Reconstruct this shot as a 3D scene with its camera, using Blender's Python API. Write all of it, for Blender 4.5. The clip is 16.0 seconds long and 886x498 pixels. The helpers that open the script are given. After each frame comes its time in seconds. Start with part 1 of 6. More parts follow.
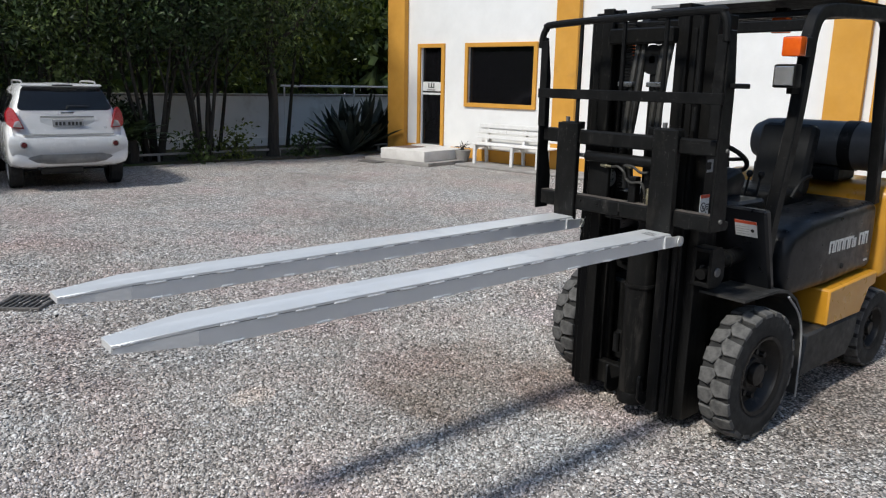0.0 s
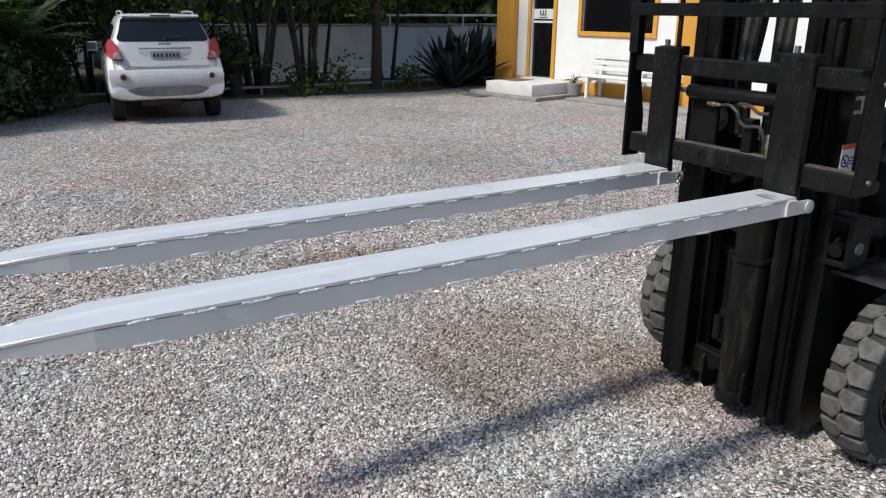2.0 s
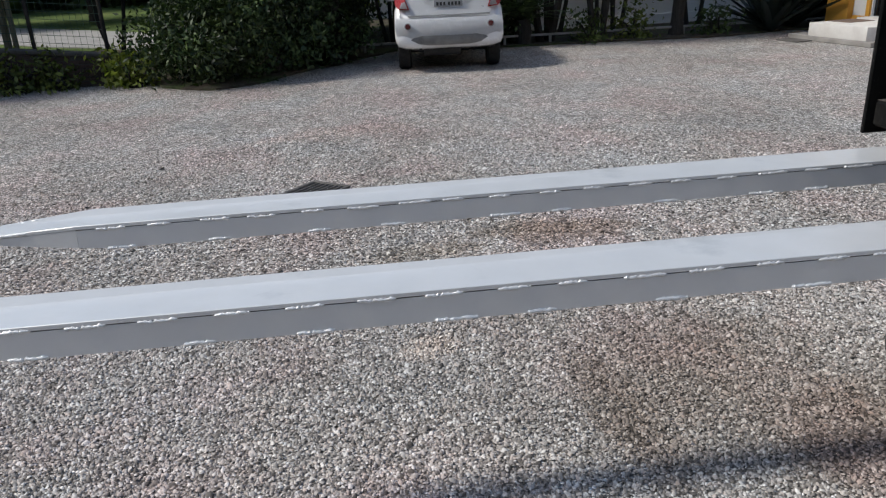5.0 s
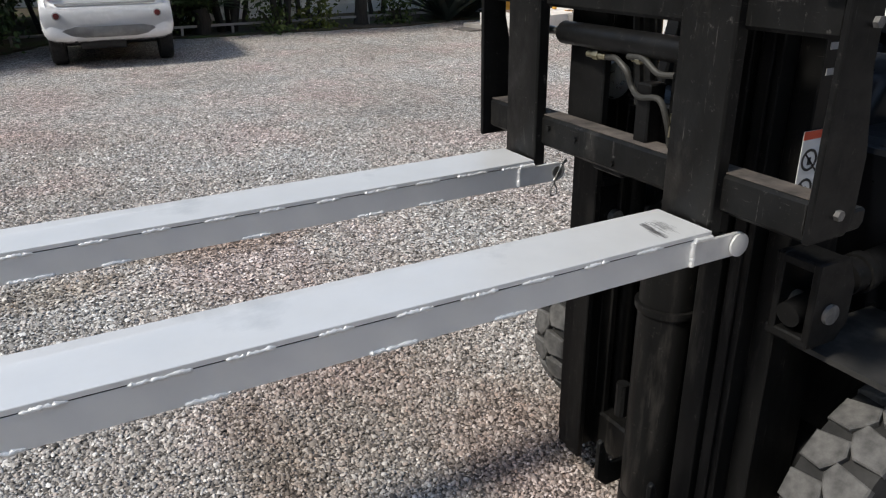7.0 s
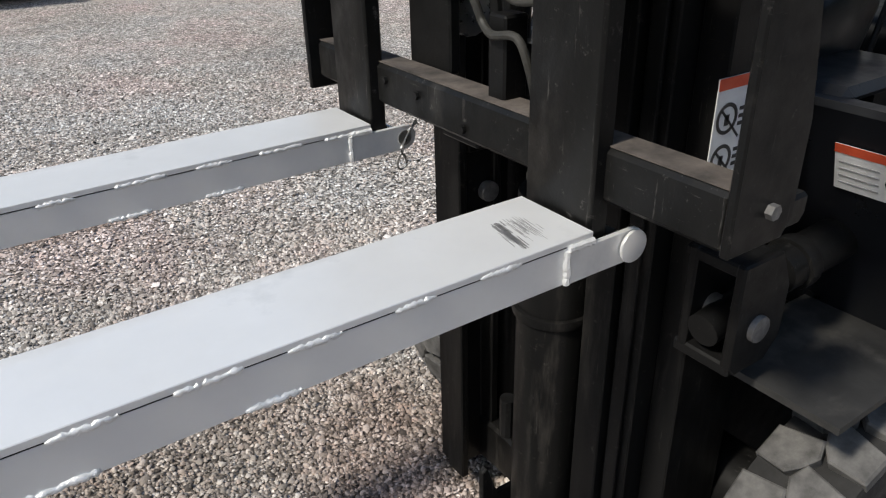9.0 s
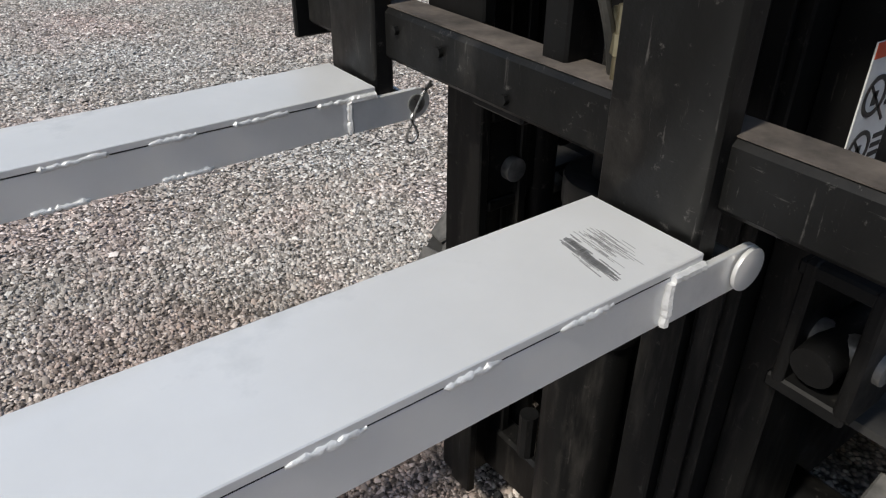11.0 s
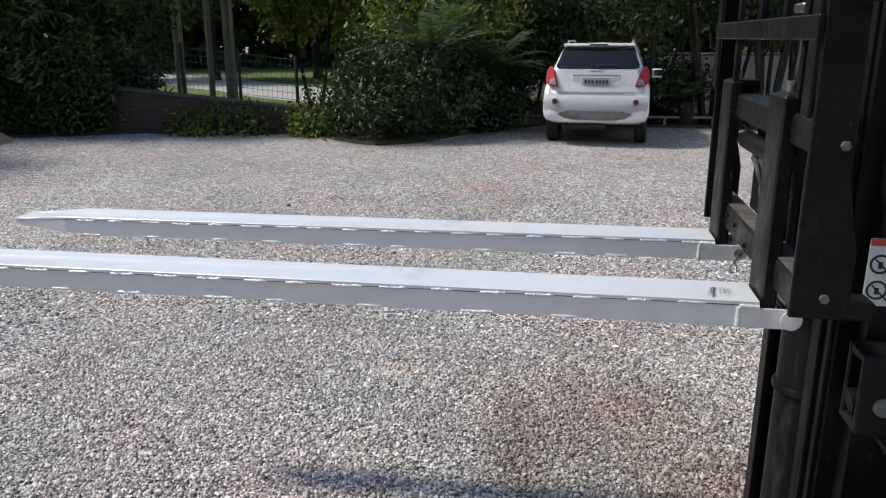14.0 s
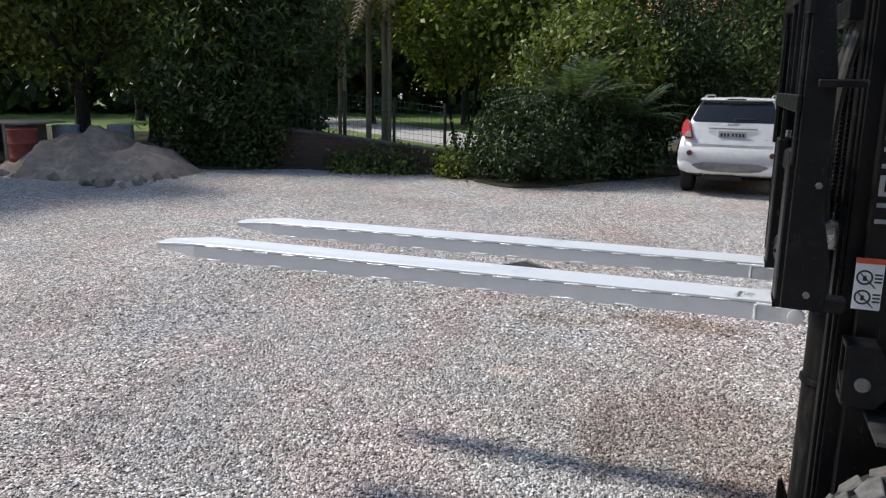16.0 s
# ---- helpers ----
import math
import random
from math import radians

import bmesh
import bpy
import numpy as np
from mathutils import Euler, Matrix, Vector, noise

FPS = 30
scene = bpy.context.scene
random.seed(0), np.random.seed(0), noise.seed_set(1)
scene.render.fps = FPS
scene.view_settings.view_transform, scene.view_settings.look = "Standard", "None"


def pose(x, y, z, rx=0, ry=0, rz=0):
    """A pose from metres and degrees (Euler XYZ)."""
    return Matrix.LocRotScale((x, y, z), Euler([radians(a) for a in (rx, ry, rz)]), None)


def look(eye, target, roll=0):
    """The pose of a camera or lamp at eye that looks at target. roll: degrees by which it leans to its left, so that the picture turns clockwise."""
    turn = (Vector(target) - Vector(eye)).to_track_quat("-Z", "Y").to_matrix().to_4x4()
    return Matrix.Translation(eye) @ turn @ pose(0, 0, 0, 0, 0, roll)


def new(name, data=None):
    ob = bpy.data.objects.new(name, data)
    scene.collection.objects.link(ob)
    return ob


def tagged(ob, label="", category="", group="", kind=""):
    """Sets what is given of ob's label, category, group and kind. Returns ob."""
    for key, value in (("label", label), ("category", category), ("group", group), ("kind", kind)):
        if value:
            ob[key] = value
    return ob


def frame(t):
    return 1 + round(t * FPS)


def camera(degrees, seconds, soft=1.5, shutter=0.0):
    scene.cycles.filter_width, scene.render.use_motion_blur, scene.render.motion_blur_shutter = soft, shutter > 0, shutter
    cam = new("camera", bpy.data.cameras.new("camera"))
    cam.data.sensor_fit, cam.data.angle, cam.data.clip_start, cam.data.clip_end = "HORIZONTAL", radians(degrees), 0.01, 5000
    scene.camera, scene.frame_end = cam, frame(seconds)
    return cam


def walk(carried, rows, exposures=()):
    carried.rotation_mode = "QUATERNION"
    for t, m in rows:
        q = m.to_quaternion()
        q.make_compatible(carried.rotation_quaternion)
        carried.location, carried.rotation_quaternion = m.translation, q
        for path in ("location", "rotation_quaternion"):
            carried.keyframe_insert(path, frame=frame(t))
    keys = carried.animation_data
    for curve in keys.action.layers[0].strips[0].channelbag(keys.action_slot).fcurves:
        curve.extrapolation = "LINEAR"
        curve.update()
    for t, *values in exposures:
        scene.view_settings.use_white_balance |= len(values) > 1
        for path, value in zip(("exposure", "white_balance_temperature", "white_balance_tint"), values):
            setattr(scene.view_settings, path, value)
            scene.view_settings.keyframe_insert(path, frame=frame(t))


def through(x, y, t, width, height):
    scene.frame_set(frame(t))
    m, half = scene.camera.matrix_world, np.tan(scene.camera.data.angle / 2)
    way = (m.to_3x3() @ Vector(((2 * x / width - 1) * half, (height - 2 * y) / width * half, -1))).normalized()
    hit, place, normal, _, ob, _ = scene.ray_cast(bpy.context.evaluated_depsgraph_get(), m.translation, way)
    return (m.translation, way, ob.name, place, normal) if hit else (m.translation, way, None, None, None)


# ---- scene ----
cam = camera(61.6, 16.0, 1.2)
PATH = [
    (0, (-0.23, -0.401, 1.869), (1.019, 1.098, 1.428), 1.2),
    (0.5, (-0.058, -0.305, 1.851), (1.071, 1.273, 1.367), 1.7),
    (1, (0.115, -0.207, 1.828), (1.177, 1.399, 1.288), 1.4),
    (1.5, (0.281, -0.087, 1.818), (1.289, 1.545, 1.254), 1.3),
    (2, (0.45, 0.005, 1.805), (1.419, 1.643, 1.192), 0.5),
    (2.5, (0.654, 0.094, 1.79), (1.55, 1.767, 1.159), 0.4),
    (3, (0.775, 0.18, 1.763), (1.393, 1.968, 1.114), 0.7),
    (5.5, (1.481, 0.378, 1.748), (1.658, 2.227, 1.008), -2.9),
    (6, (1.614, 0.459, 1.728), (2.041, 2.261, 0.973), -3.0),
    (6.5, (1.721, 0.58, 1.722), (2.369, 2.307, 0.95), -1.8),
    (7, (1.803, 0.667, 1.711), (2.67, 2.295, 0.938), -0.7),
    (7.5, (1.91, 0.731, 1.689), (2.857, 2.309, 0.908), -1.7),
    (8, (2.064, 0.764, 1.677), (3.022, 2.322, 0.867), -2.1),
    (10.5, (2.339, 1.324, 1.535), (3.366, 2.679, 0.483), 0.4),
    (11, (2.362, 1.298, 1.544), (3.374, 2.672, 0.502), 0.6),
    (11.5, (2.395, 1.168, 1.567), (3.164, 2.737, 0.595), 1.0),
    (12, (2.431, 0.959, 1.594), (2.884, 2.699, 0.716), 1.9),
    (12.5, (2.395, 0.674, 1.659), (2.647, 2.494, 0.868), 1.1),
    (13, (2.402, 0.377, 1.719), (2.447, 2.241, 0.995), -0.5),
    (13.5, (2.441, 0.082, 1.751), (2.27, 1.97, 1.114), 0.0),
    (14, (2.47, -0.224, 1.796), (2.141, 1.672, 1.25), -0.3),
    (14.5, (2.457, -0.495, 1.806), (2.077, 1.407, 1.319), 1.2),
    (15, (2.53, -0.702, 1.84), (2.029, 1.177, 1.371), 0.3),
    (15.5, (2.697, -0.857, 1.839), (2.089, 0.993, 1.383), 0.7),
    (16, (2.769, -1.012, 1.855), (2.078, 0.815, 1.426), 0.6),
]
walk(cam, [(t, look(eye, target, roll)) for t, eye, target, roll in PATH],
     exposures=[(0.0, 0.16, 6450, 6), (2.0, 0.28, 6450, 6), (5.5, -0.02, 6550, 7), (8.0, 0.42, 6850, 7), (11.0, 0.2, 6850, 7), (13.0, 0.33, 6550, 8), (16.0, 0.6, 6550, 8)])

# ---- world and sun ----
sky_world = bpy.data.worlds.new("sky")
scene.world = sky_world
sky_world.use_nodes = True
wn = sky_world.node_tree.nodes
sky = wn.new("ShaderNodeTexSky")
sky.sky_type = "NISHITA"
sky.sun_disc = False
sky.sun_elevation = radians(49)
sky.sun_rotation = radians(267)
sky_world.node_tree.links.new(sky.outputs[0], wn["Background"].inputs[0])
wn["Background"].inputs[1].default_value = 0.138
sun = new("sun", bpy.data.lights.new("sun", "SUN"))
sun.data.energy = 2.95
sun.data.angle = radians(6.5)
sun.data.color = (1.0, 0.95, 0.895)
sun.matrix_world = look((-9.7, -0.6, 11.2), (0, 0, 0))
scene.view_settings.exposure = 0.3

# ---- helpers for building ----
BASE = {}


def thing(name, at, label, category, group="", kind="", turn=0.0):
    ob = new(name)
    ob.empty_display_size = 0.2
    ob.location = at
    ob.rotation_euler = (0, 0, radians(turn))
    tagged(ob, label, category, group, kind)
    BASE[ob] = Vector((0, 0, 0))
    return ob


def thing_world(name, at, label, category, group="", kind=""):
    """A thing whose parts are given in world coordinates."""
    ob = thing(name, at, label, category, group, kind)
    BASE[ob] = Vector(at)
    return ob


def finish(name, bm, material, smooth=35):
    me = bpy.data.meshes.new(name)
    bm.normal_update()
    bm.to_mesh(me)
    bm.free()
    me.materials.append(material)
    if smooth:
        me.polygons.foreach_set("use_smooth", [True] * len(me.polygons))
        me.set_sharp_from_angle(angle=radians(smooth))
    return me


def part(name, bm, material, parent, label="", smooth=35):
    base = BASE[parent]
    if base.length:
        bmesh.ops.translate(bm, vec=-base, verts=bm.verts)
    ob = new(name, finish(name, bm, material, smooth))
    ob.parent = parent
    BASE[ob] = base
    if label:
        ob["label"] = label
    return ob


def single(name, bm, material, label, category, group="", kind="", smooth=35):
    ob = new(name, finish(name, bm, material, smooth))
    BASE[ob] = Vector((0, 0, 0))
    return tagged(ob, label, category, group, kind)


def box(bm, lo, hi, bevel=0.0, m=None, segments=1):
    vs = [bm.verts.new(Vector((x, y, z))) for x in (lo[0], hi[0]) for y in (lo[1], hi[1]) for z in (lo[2], hi[2])]
    fs = [bm.faces.new([vs[i] for i in q]) for q in ((0, 1, 3, 2), (4, 6, 7, 5), (0, 4, 5, 1), (2, 3, 7, 6), (0, 2, 6, 4), (1, 5, 7, 3))]
    if m is not None:
        bmesh.ops.transform(bm, matrix=m, verts=vs)
    if bevel:
        es = list({e for f in fs for e in f.edges})
        bmesh.ops.bevel(bm, geom=es, offset=bevel, segments=segments, profile=0.6, affect="EDGES", clamp_overlap=True)
    return bm


def slab(lo, hi, bevel=0.0, m=None, segments=1):
    return box(bmesh.new(), lo, hi, bevel, m, segments)


def rod(bm, a, b, r, n=16, r2=None, caps=True, bevel=0.0):
    """A round bar or cone from a to b."""
    a, b = Vector(a), Vector(b)
    q = (b - a).to_track_quat("Z", "Y").to_matrix()
    r2 = r if r2 is None else r2
    r0 = [bm.verts.new(a + q @ Vector((r * math.cos(2 * math.pi * i / n), r * math.sin(2 * math.pi * i / n), 0))) for i in range(n)]
    r1 = [bm.verts.new(b + q @ Vector((r2 * math.cos(2 * math.pi * i / n), r2 * math.sin(2 * math.pi * i / n), 0))) for i in range(n)]
    for i in range(n):
        bm.faces.new((r0[i], r0[(i + 1) % n], r1[(i + 1) % n], r1[i]))
    if caps:
        c0, c1 = bm.faces.new(r0[::-1]), bm.faces.new(r1)
        if bevel:
            bmesh.ops.bevel(bm, geom=list(set(c0.edges) | set(c1.edges)), offset=bevel, segments=2, profile=0.6, affect="EDGES")
    return bm


def tube(bm, points, radius, n=8, radii=None):
    """A bent round bar through points."""
    pts = [Vector(p) for p in points]
    rings = []
    side = None
    for i, p in enumerate(pts):
        d = (pts[min(i + 1, len(pts) - 1)] - pts[max(i - 1, 0)]).normalized()
        if side is None:
            side = d.orthogonal().normalized()
        side = (side - d * side.dot(d)).normalized()
        up = d.cross(side)
        r = radii[i] if radii else radius
        rings.append([bm.verts.new(p + r * (math.cos(2 * math.pi * k / n) * side + math.sin(2 * math.pi * k / n) * up)) for k in range(n)])
    for a, b in zip(rings, rings[1:]):
        for k in range(n):
            bm.faces.new((a[k], a[(k + 1) % n], b[(k + 1) % n], b[k]))
    bm.faces.new(rings[0][::-1])
    bm.faces.new(rings[-1])
    return bm


def curve_points(points, steps=6):
    """A smooth line through points."""
    pts = [Vector(p) for p in points]
    pts = [2 * pts[0] - pts[1]] + pts + [2 * pts[-1] - pts[-2]]
    out = []
    for i in range(1, len(pts) - 2):
        p0, p1, p2, p3 = pts[i - 1:i + 3]
        for k in range(steps):
            t = k / steps
            out.append(0.5 * (2 * p1 + (p2 - p0) * t + (2 * p0 - 5 * p1 + 4 * p2 - p3) * t * t + (3 * p1 - p0 - 3 * p2 + p3) * t ** 3))
    out.append(pts[-2])
    return out


def prism(bm, outline, axis, lo, hi, bevel=0.0):
    """A flat outline pushed from lo to hi along an axis: 'x' takes (y, z), 'y' takes (x, z), 'z' takes (x, y)."""
    def at(p, w):
        return {"x": (w, p[0], p[1]), "y": (p[0], w, p[1]), "z": (p[0], p[1], w)}[axis]
    a = [bm.verts.new(at(p, lo)) for p in outline]
    b = [bm.verts.new(at(p, hi)) for p in outline]
    n = len(outline)
    fs = [bm.faces.new(a[::-1]), bm.faces.new(b)]
    fs += [bm.faces.new((a[i], a[(i + 1) % n], b[(i + 1) % n], b[i])) for i in range(n)]
    bmesh.ops.recalc_face_normals(bm, faces=fs)
    if bevel:
        bmesh.ops.bevel(bm, geom=list({e for f in fs for e in f.edges}), offset=bevel, segments=1, affect="EDGES", clamp_overlap=True)
    return bm


def lathe(bm, profile, centre, axis="y", n=32, closed=False):
    """A profile of (radius, offset along the axis) turned round the axis."""
    c = Vector(centre)
    rings = []
    for k in range(n):
        a = 2 * math.pi * k / n
        ring = []
        for r, w in profile:
            v = (r * math.cos(a), w, r * math.sin(a)) if axis == "y" else (w, r * math.cos(a), r * math.sin(a)) if axis == "x" else (r * math.cos(a), r * math.sin(a), w)
            ring.append(bm.verts.new(c + Vector(v)))
        rings.append(ring)
    m = len(profile)
    fs = []
    for k in range(n):
        a, b = rings[k], rings[(k + 1) % n]
        for i in range(m if closed else m - 1):
            fs.append(bm.faces.new((a[i], b[i], b[(i + 1) % m], a[(i + 1) % m])))
    bmesh.ops.recalc_face_normals(bm, faces=fs)
    return bm


def mesh_np(name, verts, faces, material, smooth=False):
    me = bpy.data.meshes.new(name)
    verts, faces = np.asarray(verts, np.float32), np.asarray(faces, np.int32)
    me.vertices.add(len(verts))
    me.vertices.foreach_set("co", verts.ravel())
    k = faces.shape[1]
    me.loops.add(faces.size)
    me.loops.foreach_set("vertex_index", faces.ravel())
    me.polygons.add(len(faces))
    me.polygons.foreach_set("loop_start", np.arange(0, faces.size, k, dtype=np.int32))
    if smooth:
        me.polygons.foreach_set("use_smooth", np.ones(len(faces), bool))
    me.materials.append(material)
    me.update(calc_edges=True)
    return me


# ---- materials ----
class Nodes:
    def __init__(self, name):
        self.mat = bpy.data.materials.new(name)
        self.mat.use_nodes = True
        self.tree = self.mat.node_tree
        self.bsdf = self.tree.nodes["Principled BSDF"]

    def add(self, kind, **values):
        n = self.tree.nodes.new(kind)
        for k, v in values.items():
            n.inputs[k].default_value = v
        return n

    def join(self, a, b):
        self.tree.links.new(a, b)

    def coords(self, stretch=None):
        c = self.tree.nodes.new("ShaderNodeTexCoord").outputs["Object"]
        if stretch:
            m = self.add("ShaderNodeMapping", Scale=stretch)
            self.join(c, m.inputs[0])
            c = m.outputs[0]
        return c

    def noise(self, scale, detail=4.0, rough=0.55, stretch=None):
        n = self.add("ShaderNodeTexNoise", Scale=scale, Detail=detail, Roughness=rough)
        self.join(self.coords(stretch), n.inputs["Vector"])
        return n.outputs["Fac"]

    def ramp(self, fac, stops):
        r = self.tree.nodes.new("ShaderNodeValToRGB")
        els = r.color_ramp.elements
        while len(els) < len(stops):
            els.new(0.5)
        for e, (p, c) in zip(els, stops):
            e.position = p
            e.color = (*c, 1) if len(c) == 3 else c
        self.join(fac, r.inputs[0])
        return r.outputs[0]

    def mix(self, fac, a, b, blend="MIX"):
        m = self.tree.nodes.new("ShaderNodeMix")
        m.data_type, m.blend_type = "RGBA", blend
        for v, i in ((fac, 0), (a, 6), (b, 7)):
            if isinstance(v, (int, float)):
                m.inputs[i].default_value = v
            elif isinstance(v, tuple):
                m.inputs[i].default_value = (*v, 1)
            else:
                self.join(v, m.inputs[i])
        return m.outputs[2]

    def bump(self, height, strength, distance):
        b = self.add("ShaderNodeBump", Strength=strength, Distance=distance)
        self.join(height, b.inputs["Height"])
        self.join(b.outputs[0], self.bsdf.inputs["Normal"])

    def set(self, **values):
        for k, v in values.items():
            self.bsdf.inputs[k.replace("_", " ")].default_value = v


def grey(v):
    return (v, v, v)


def surface(name, a, b, scale=8.0, rough=0.5, metal=0.0, stain=None, stain_scale=2.0, stain_from=0.55, grain=120.0, bump=0.15, depth=0.002, rough_var=0.12, stretch=None, coat=0.0, spec=0.5, scratch=None):
    n = Nodes(name)
    col = n.ramp(n.noise(scale, 6.0, 0.6, stretch), [(0.3, a), (0.7, b)])
    if stain:
        col = n.mix(n.ramp(n.noise(stain_scale, 7.0, 0.65, stretch), [(stain_from, grey(0.0)), (stain_from + 0.16, grey(1.0))]), col, stain)
    if scratch:
        for st, tone_to in (((9, 9, 0.7), 0.7), ((1.2, 1.2, 11), 0.72), ((4, 4, 4), 0.69)):
            col = n.mix(n.ramp(n.noise(11.0, 6.0, 0.75, st), [(tone_to - 0.08, grey(0.0)), (tone_to, grey(0.8))]), col, scratch)
    n.join(col, n.bsdf.inputs["Base Color"])
    r = n.ramp(n.noise(scale * 2.3, 5.0, 0.6, stretch), [(0.3, grey(max(0.02, rough - rough_var))), (0.7, grey(min(1.0, rough + rough_var)))])
    n.join(r, n.bsdf.inputs["Roughness"])
    n.set(Metallic=metal, Specular_IOR_Level=spec)
    if coat:
        n.set(Coat_Weight=coat, Coat_Roughness=0.08)
    n.bump(n.noise(grain, 3.0), bump, depth)
    return n.mat


def gravel_colour(n, piece):
    """Grey, white, pink and brown stone colours, with worn brown and pale patches of their own shape."""
    col = n.ramp(piece, [(0.0, (0.075, 0.07, 0.065)), (0.22, (0.22, 0.205, 0.191)), (0.45, (0.36, 0.342, 0.323)), (0.64, (0.45, 0.436, 0.42)), (0.77, (0.52, 0.455, 0.418)), (0.88, (0.61, 0.597, 0.578)), (1.0, (0.82, 0.805, 0.785))])
    tint = n.ramp(n.noise(0.45, 5.0, 0.6), [(0.3, (0.8, 0.772, 0.745)), (0.5, (1.01, 0.98, 0.955)), (0.7, (1.1, 1.095, 1.1))])
    col = n.mix(1.0, col, tint, "MULTIPLY")
    hue = n.ramp(n.noise(0.9, 4.0, 0.6, (1.0, 0.8, 1.0)), [(0.36, (1.05, 0.965, 0.975)), (0.5, (1.0, 1.0, 1.0)), (0.64, (0.955, 1.0, 1.03))])
    col = n.mix(1.0, col, hue, "MULTIPLY")
    for (x, y), (sx, sy), turn, strength, tone in STAINS:
        m = n.add("ShaderNodeMapping")
        m.vector_type = "TEXTURE"
        m.inputs["Location"].default_value = (x, y, 0)
        m.inputs["Rotation"].default_value = (0, 0, radians(turn))
        m.inputs["Scale"].default_value = (sx, sy, 1)
        n.join(n.coords(), m.inputs[0])
        wob = n.add("ShaderNodeTexNoise", Scale=2.2, Detail=5.0, Roughness=0.7)
        n.join(m.outputs[0], wob.inputs["Vector"])
        ln = n.tree.nodes.new("ShaderNodeVectorMath")
        ln.operation = "LENGTH"
        n.join(m.outputs[0], ln.inputs[0])
        ad = n.add("ShaderNodeMath")
        ad.operation = "MULTIPLY_ADD"
        ad.inputs[1].default_value = 0.9
        n.join(wob.outputs["Fac"], ad.inputs[0])
        n.join(ln.outputs["Value"], ad.inputs[2])
        col = n.mix(n.ramp(ad.outputs[0], [(0.62, grey(strength)), (0.9, grey(strength * 0.55)), (1.0, grey(0.0))]), col, tone, "MULTIPLY")
    return col


STAINS = [
    ((2.75, 3.0), (1.35, 1.15), 30, 0.65, (0.66, 0.59, 0.53)),
    ((3.3, 2.5), (1.1, 0.8), 0, 0.7, (0.62, 0.55, 0.49)),
    ((2.27, 2.85), (0.32, 0.95), 8, 0.5, (0.52, 0.44, 0.37)),
    ((2.55, 5.0), (1.2, 0.45), -8, 0.75, (0.58, 0.5, 0.4)),
    ((1.65, 4.75), (0.8, 0.36), 5, 0.6, (0.64, 0.56, 0.46)),
    ((1.55, 3.5), (0.36, 0.24), 20, 0.8, (1.3, 1.2, 1.12)),
    ((-1.2, 3.6), (1.3, 0.9), 25, 0.6, (1.0, 1.02, 1.08)),
    ((4.4, 1.3), (1.7, 1.2), 0, 0.7, (0.66, 0.6, 0.55)),
    ((1.0, 8.6), (1.8, 0.7), 10, 0.6, (1.14, 1.02, 0.98)),
]


def gravel_ground():
    n = Nodes("gravel_ground")
    v = n.add("ShaderNodeTexVoronoi", Scale=70.0, Randomness=1.0)
    n.join(n.coords(), v.inputs["Vector"])
    sep = n.tree.nodes.new("ShaderNodeSeparateColor")
    n.join(v.outputs["Color"], sep.inputs[0])
    col = gravel_colour(n, sep.outputs[0])
    # shade between stones put into the colour: cell rims darker, middles lighter
    gap_shade = n.ramp(v.outputs["Distance"], [(0.38, grey(1.44)), (0.74, grey(0.42))])
    col = n.mix(1.0, col, gap_shade, "MULTIPLY")
    w = n.add("ShaderNodeTexVoronoi", Scale=19.0, Randomness=1.0)
    n.join(n.coords(), w.inputs["Vector"])
    sep2 = n.tree.nodes.new("ShaderNodeSeparateColor")
    n.join(w.outputs["Color"], sep2.inputs[0])
    col = n.mix(1.0, col, n.ramp(sep2.outputs[1], [(0.0, grey(0.76)), (0.5, grey(1.0)), (1.0, grey(1.24))]), "MULTIPLY")
    n.join(col, n.bsdf.inputs["Base Color"])
    n.set(Roughness=0.9, Specular_IOR_Level=0.3)
    inv = n.ramp(v.outputs["Distance"], [(0.0, grey(1.0)), (0.7, grey(0.0))])
    n.bump(inv, 0.9, 0.012)
    return n.mat


def gravel_stones():
    n = Nodes("gravel_stones")
    g = n.tree.nodes.new("ShaderNodeNewGeometry")
    col = gravel_colour(n, g.outputs["Random Per Island"])
    fine = n.ramp(n.noise(300.0, 3.0), [(0.3, grey(0.84)), (0.7, grey(1.26))])
    n.join(n.mix(1.0, col, fine, "MULTIPLY"), n.bsdf.inputs["Base Color"])
    n.set(Roughness=0.88)
    return n.mat


def leaf_material(name, a, b, c, rough=0.5, through=0.25):
    n = Nodes(name)
    g = n.tree.nodes.new("ShaderNodeNewGeometry")
    col = n.ramp(g.outputs["Random Per Island"], [(0.0, a), (0.55, b), (1.0, c)])
    # lit clumps and shaded hollows of the crown, put into the colour by noise
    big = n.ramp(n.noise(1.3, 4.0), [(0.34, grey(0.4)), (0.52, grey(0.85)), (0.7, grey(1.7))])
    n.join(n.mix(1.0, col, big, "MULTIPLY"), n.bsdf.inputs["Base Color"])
    n.set(Roughness=rough, Specular_IOR_Level=0.3)
    t = n.tree.nodes.new("ShaderNodeBsdfTranslucent")
    n.join(n.mix(1.0, col, (1.2, 1.4, 0.5), "MULTIPLY"), t.inputs[0])
    mx = n.tree.nodes.new("ShaderNodeMixShader")
    mx.inputs[0].default_value = through
    n.join(n.bsdf.outputs[0], mx.inputs[1])
    n.join(t.outputs[0], mx.inputs[2])
    n.join(mx.outputs[0], n.tree.nodes["Material Output"].inputs[0])
    return n.mat


def glass_dark(name, tone, rough=0.03, spec=0.6):
    n = Nodes(name)
    n.set(Base_Color=(*tone, 1), Roughness=rough, Specular_IOR_Level=spec)
    return n.mat


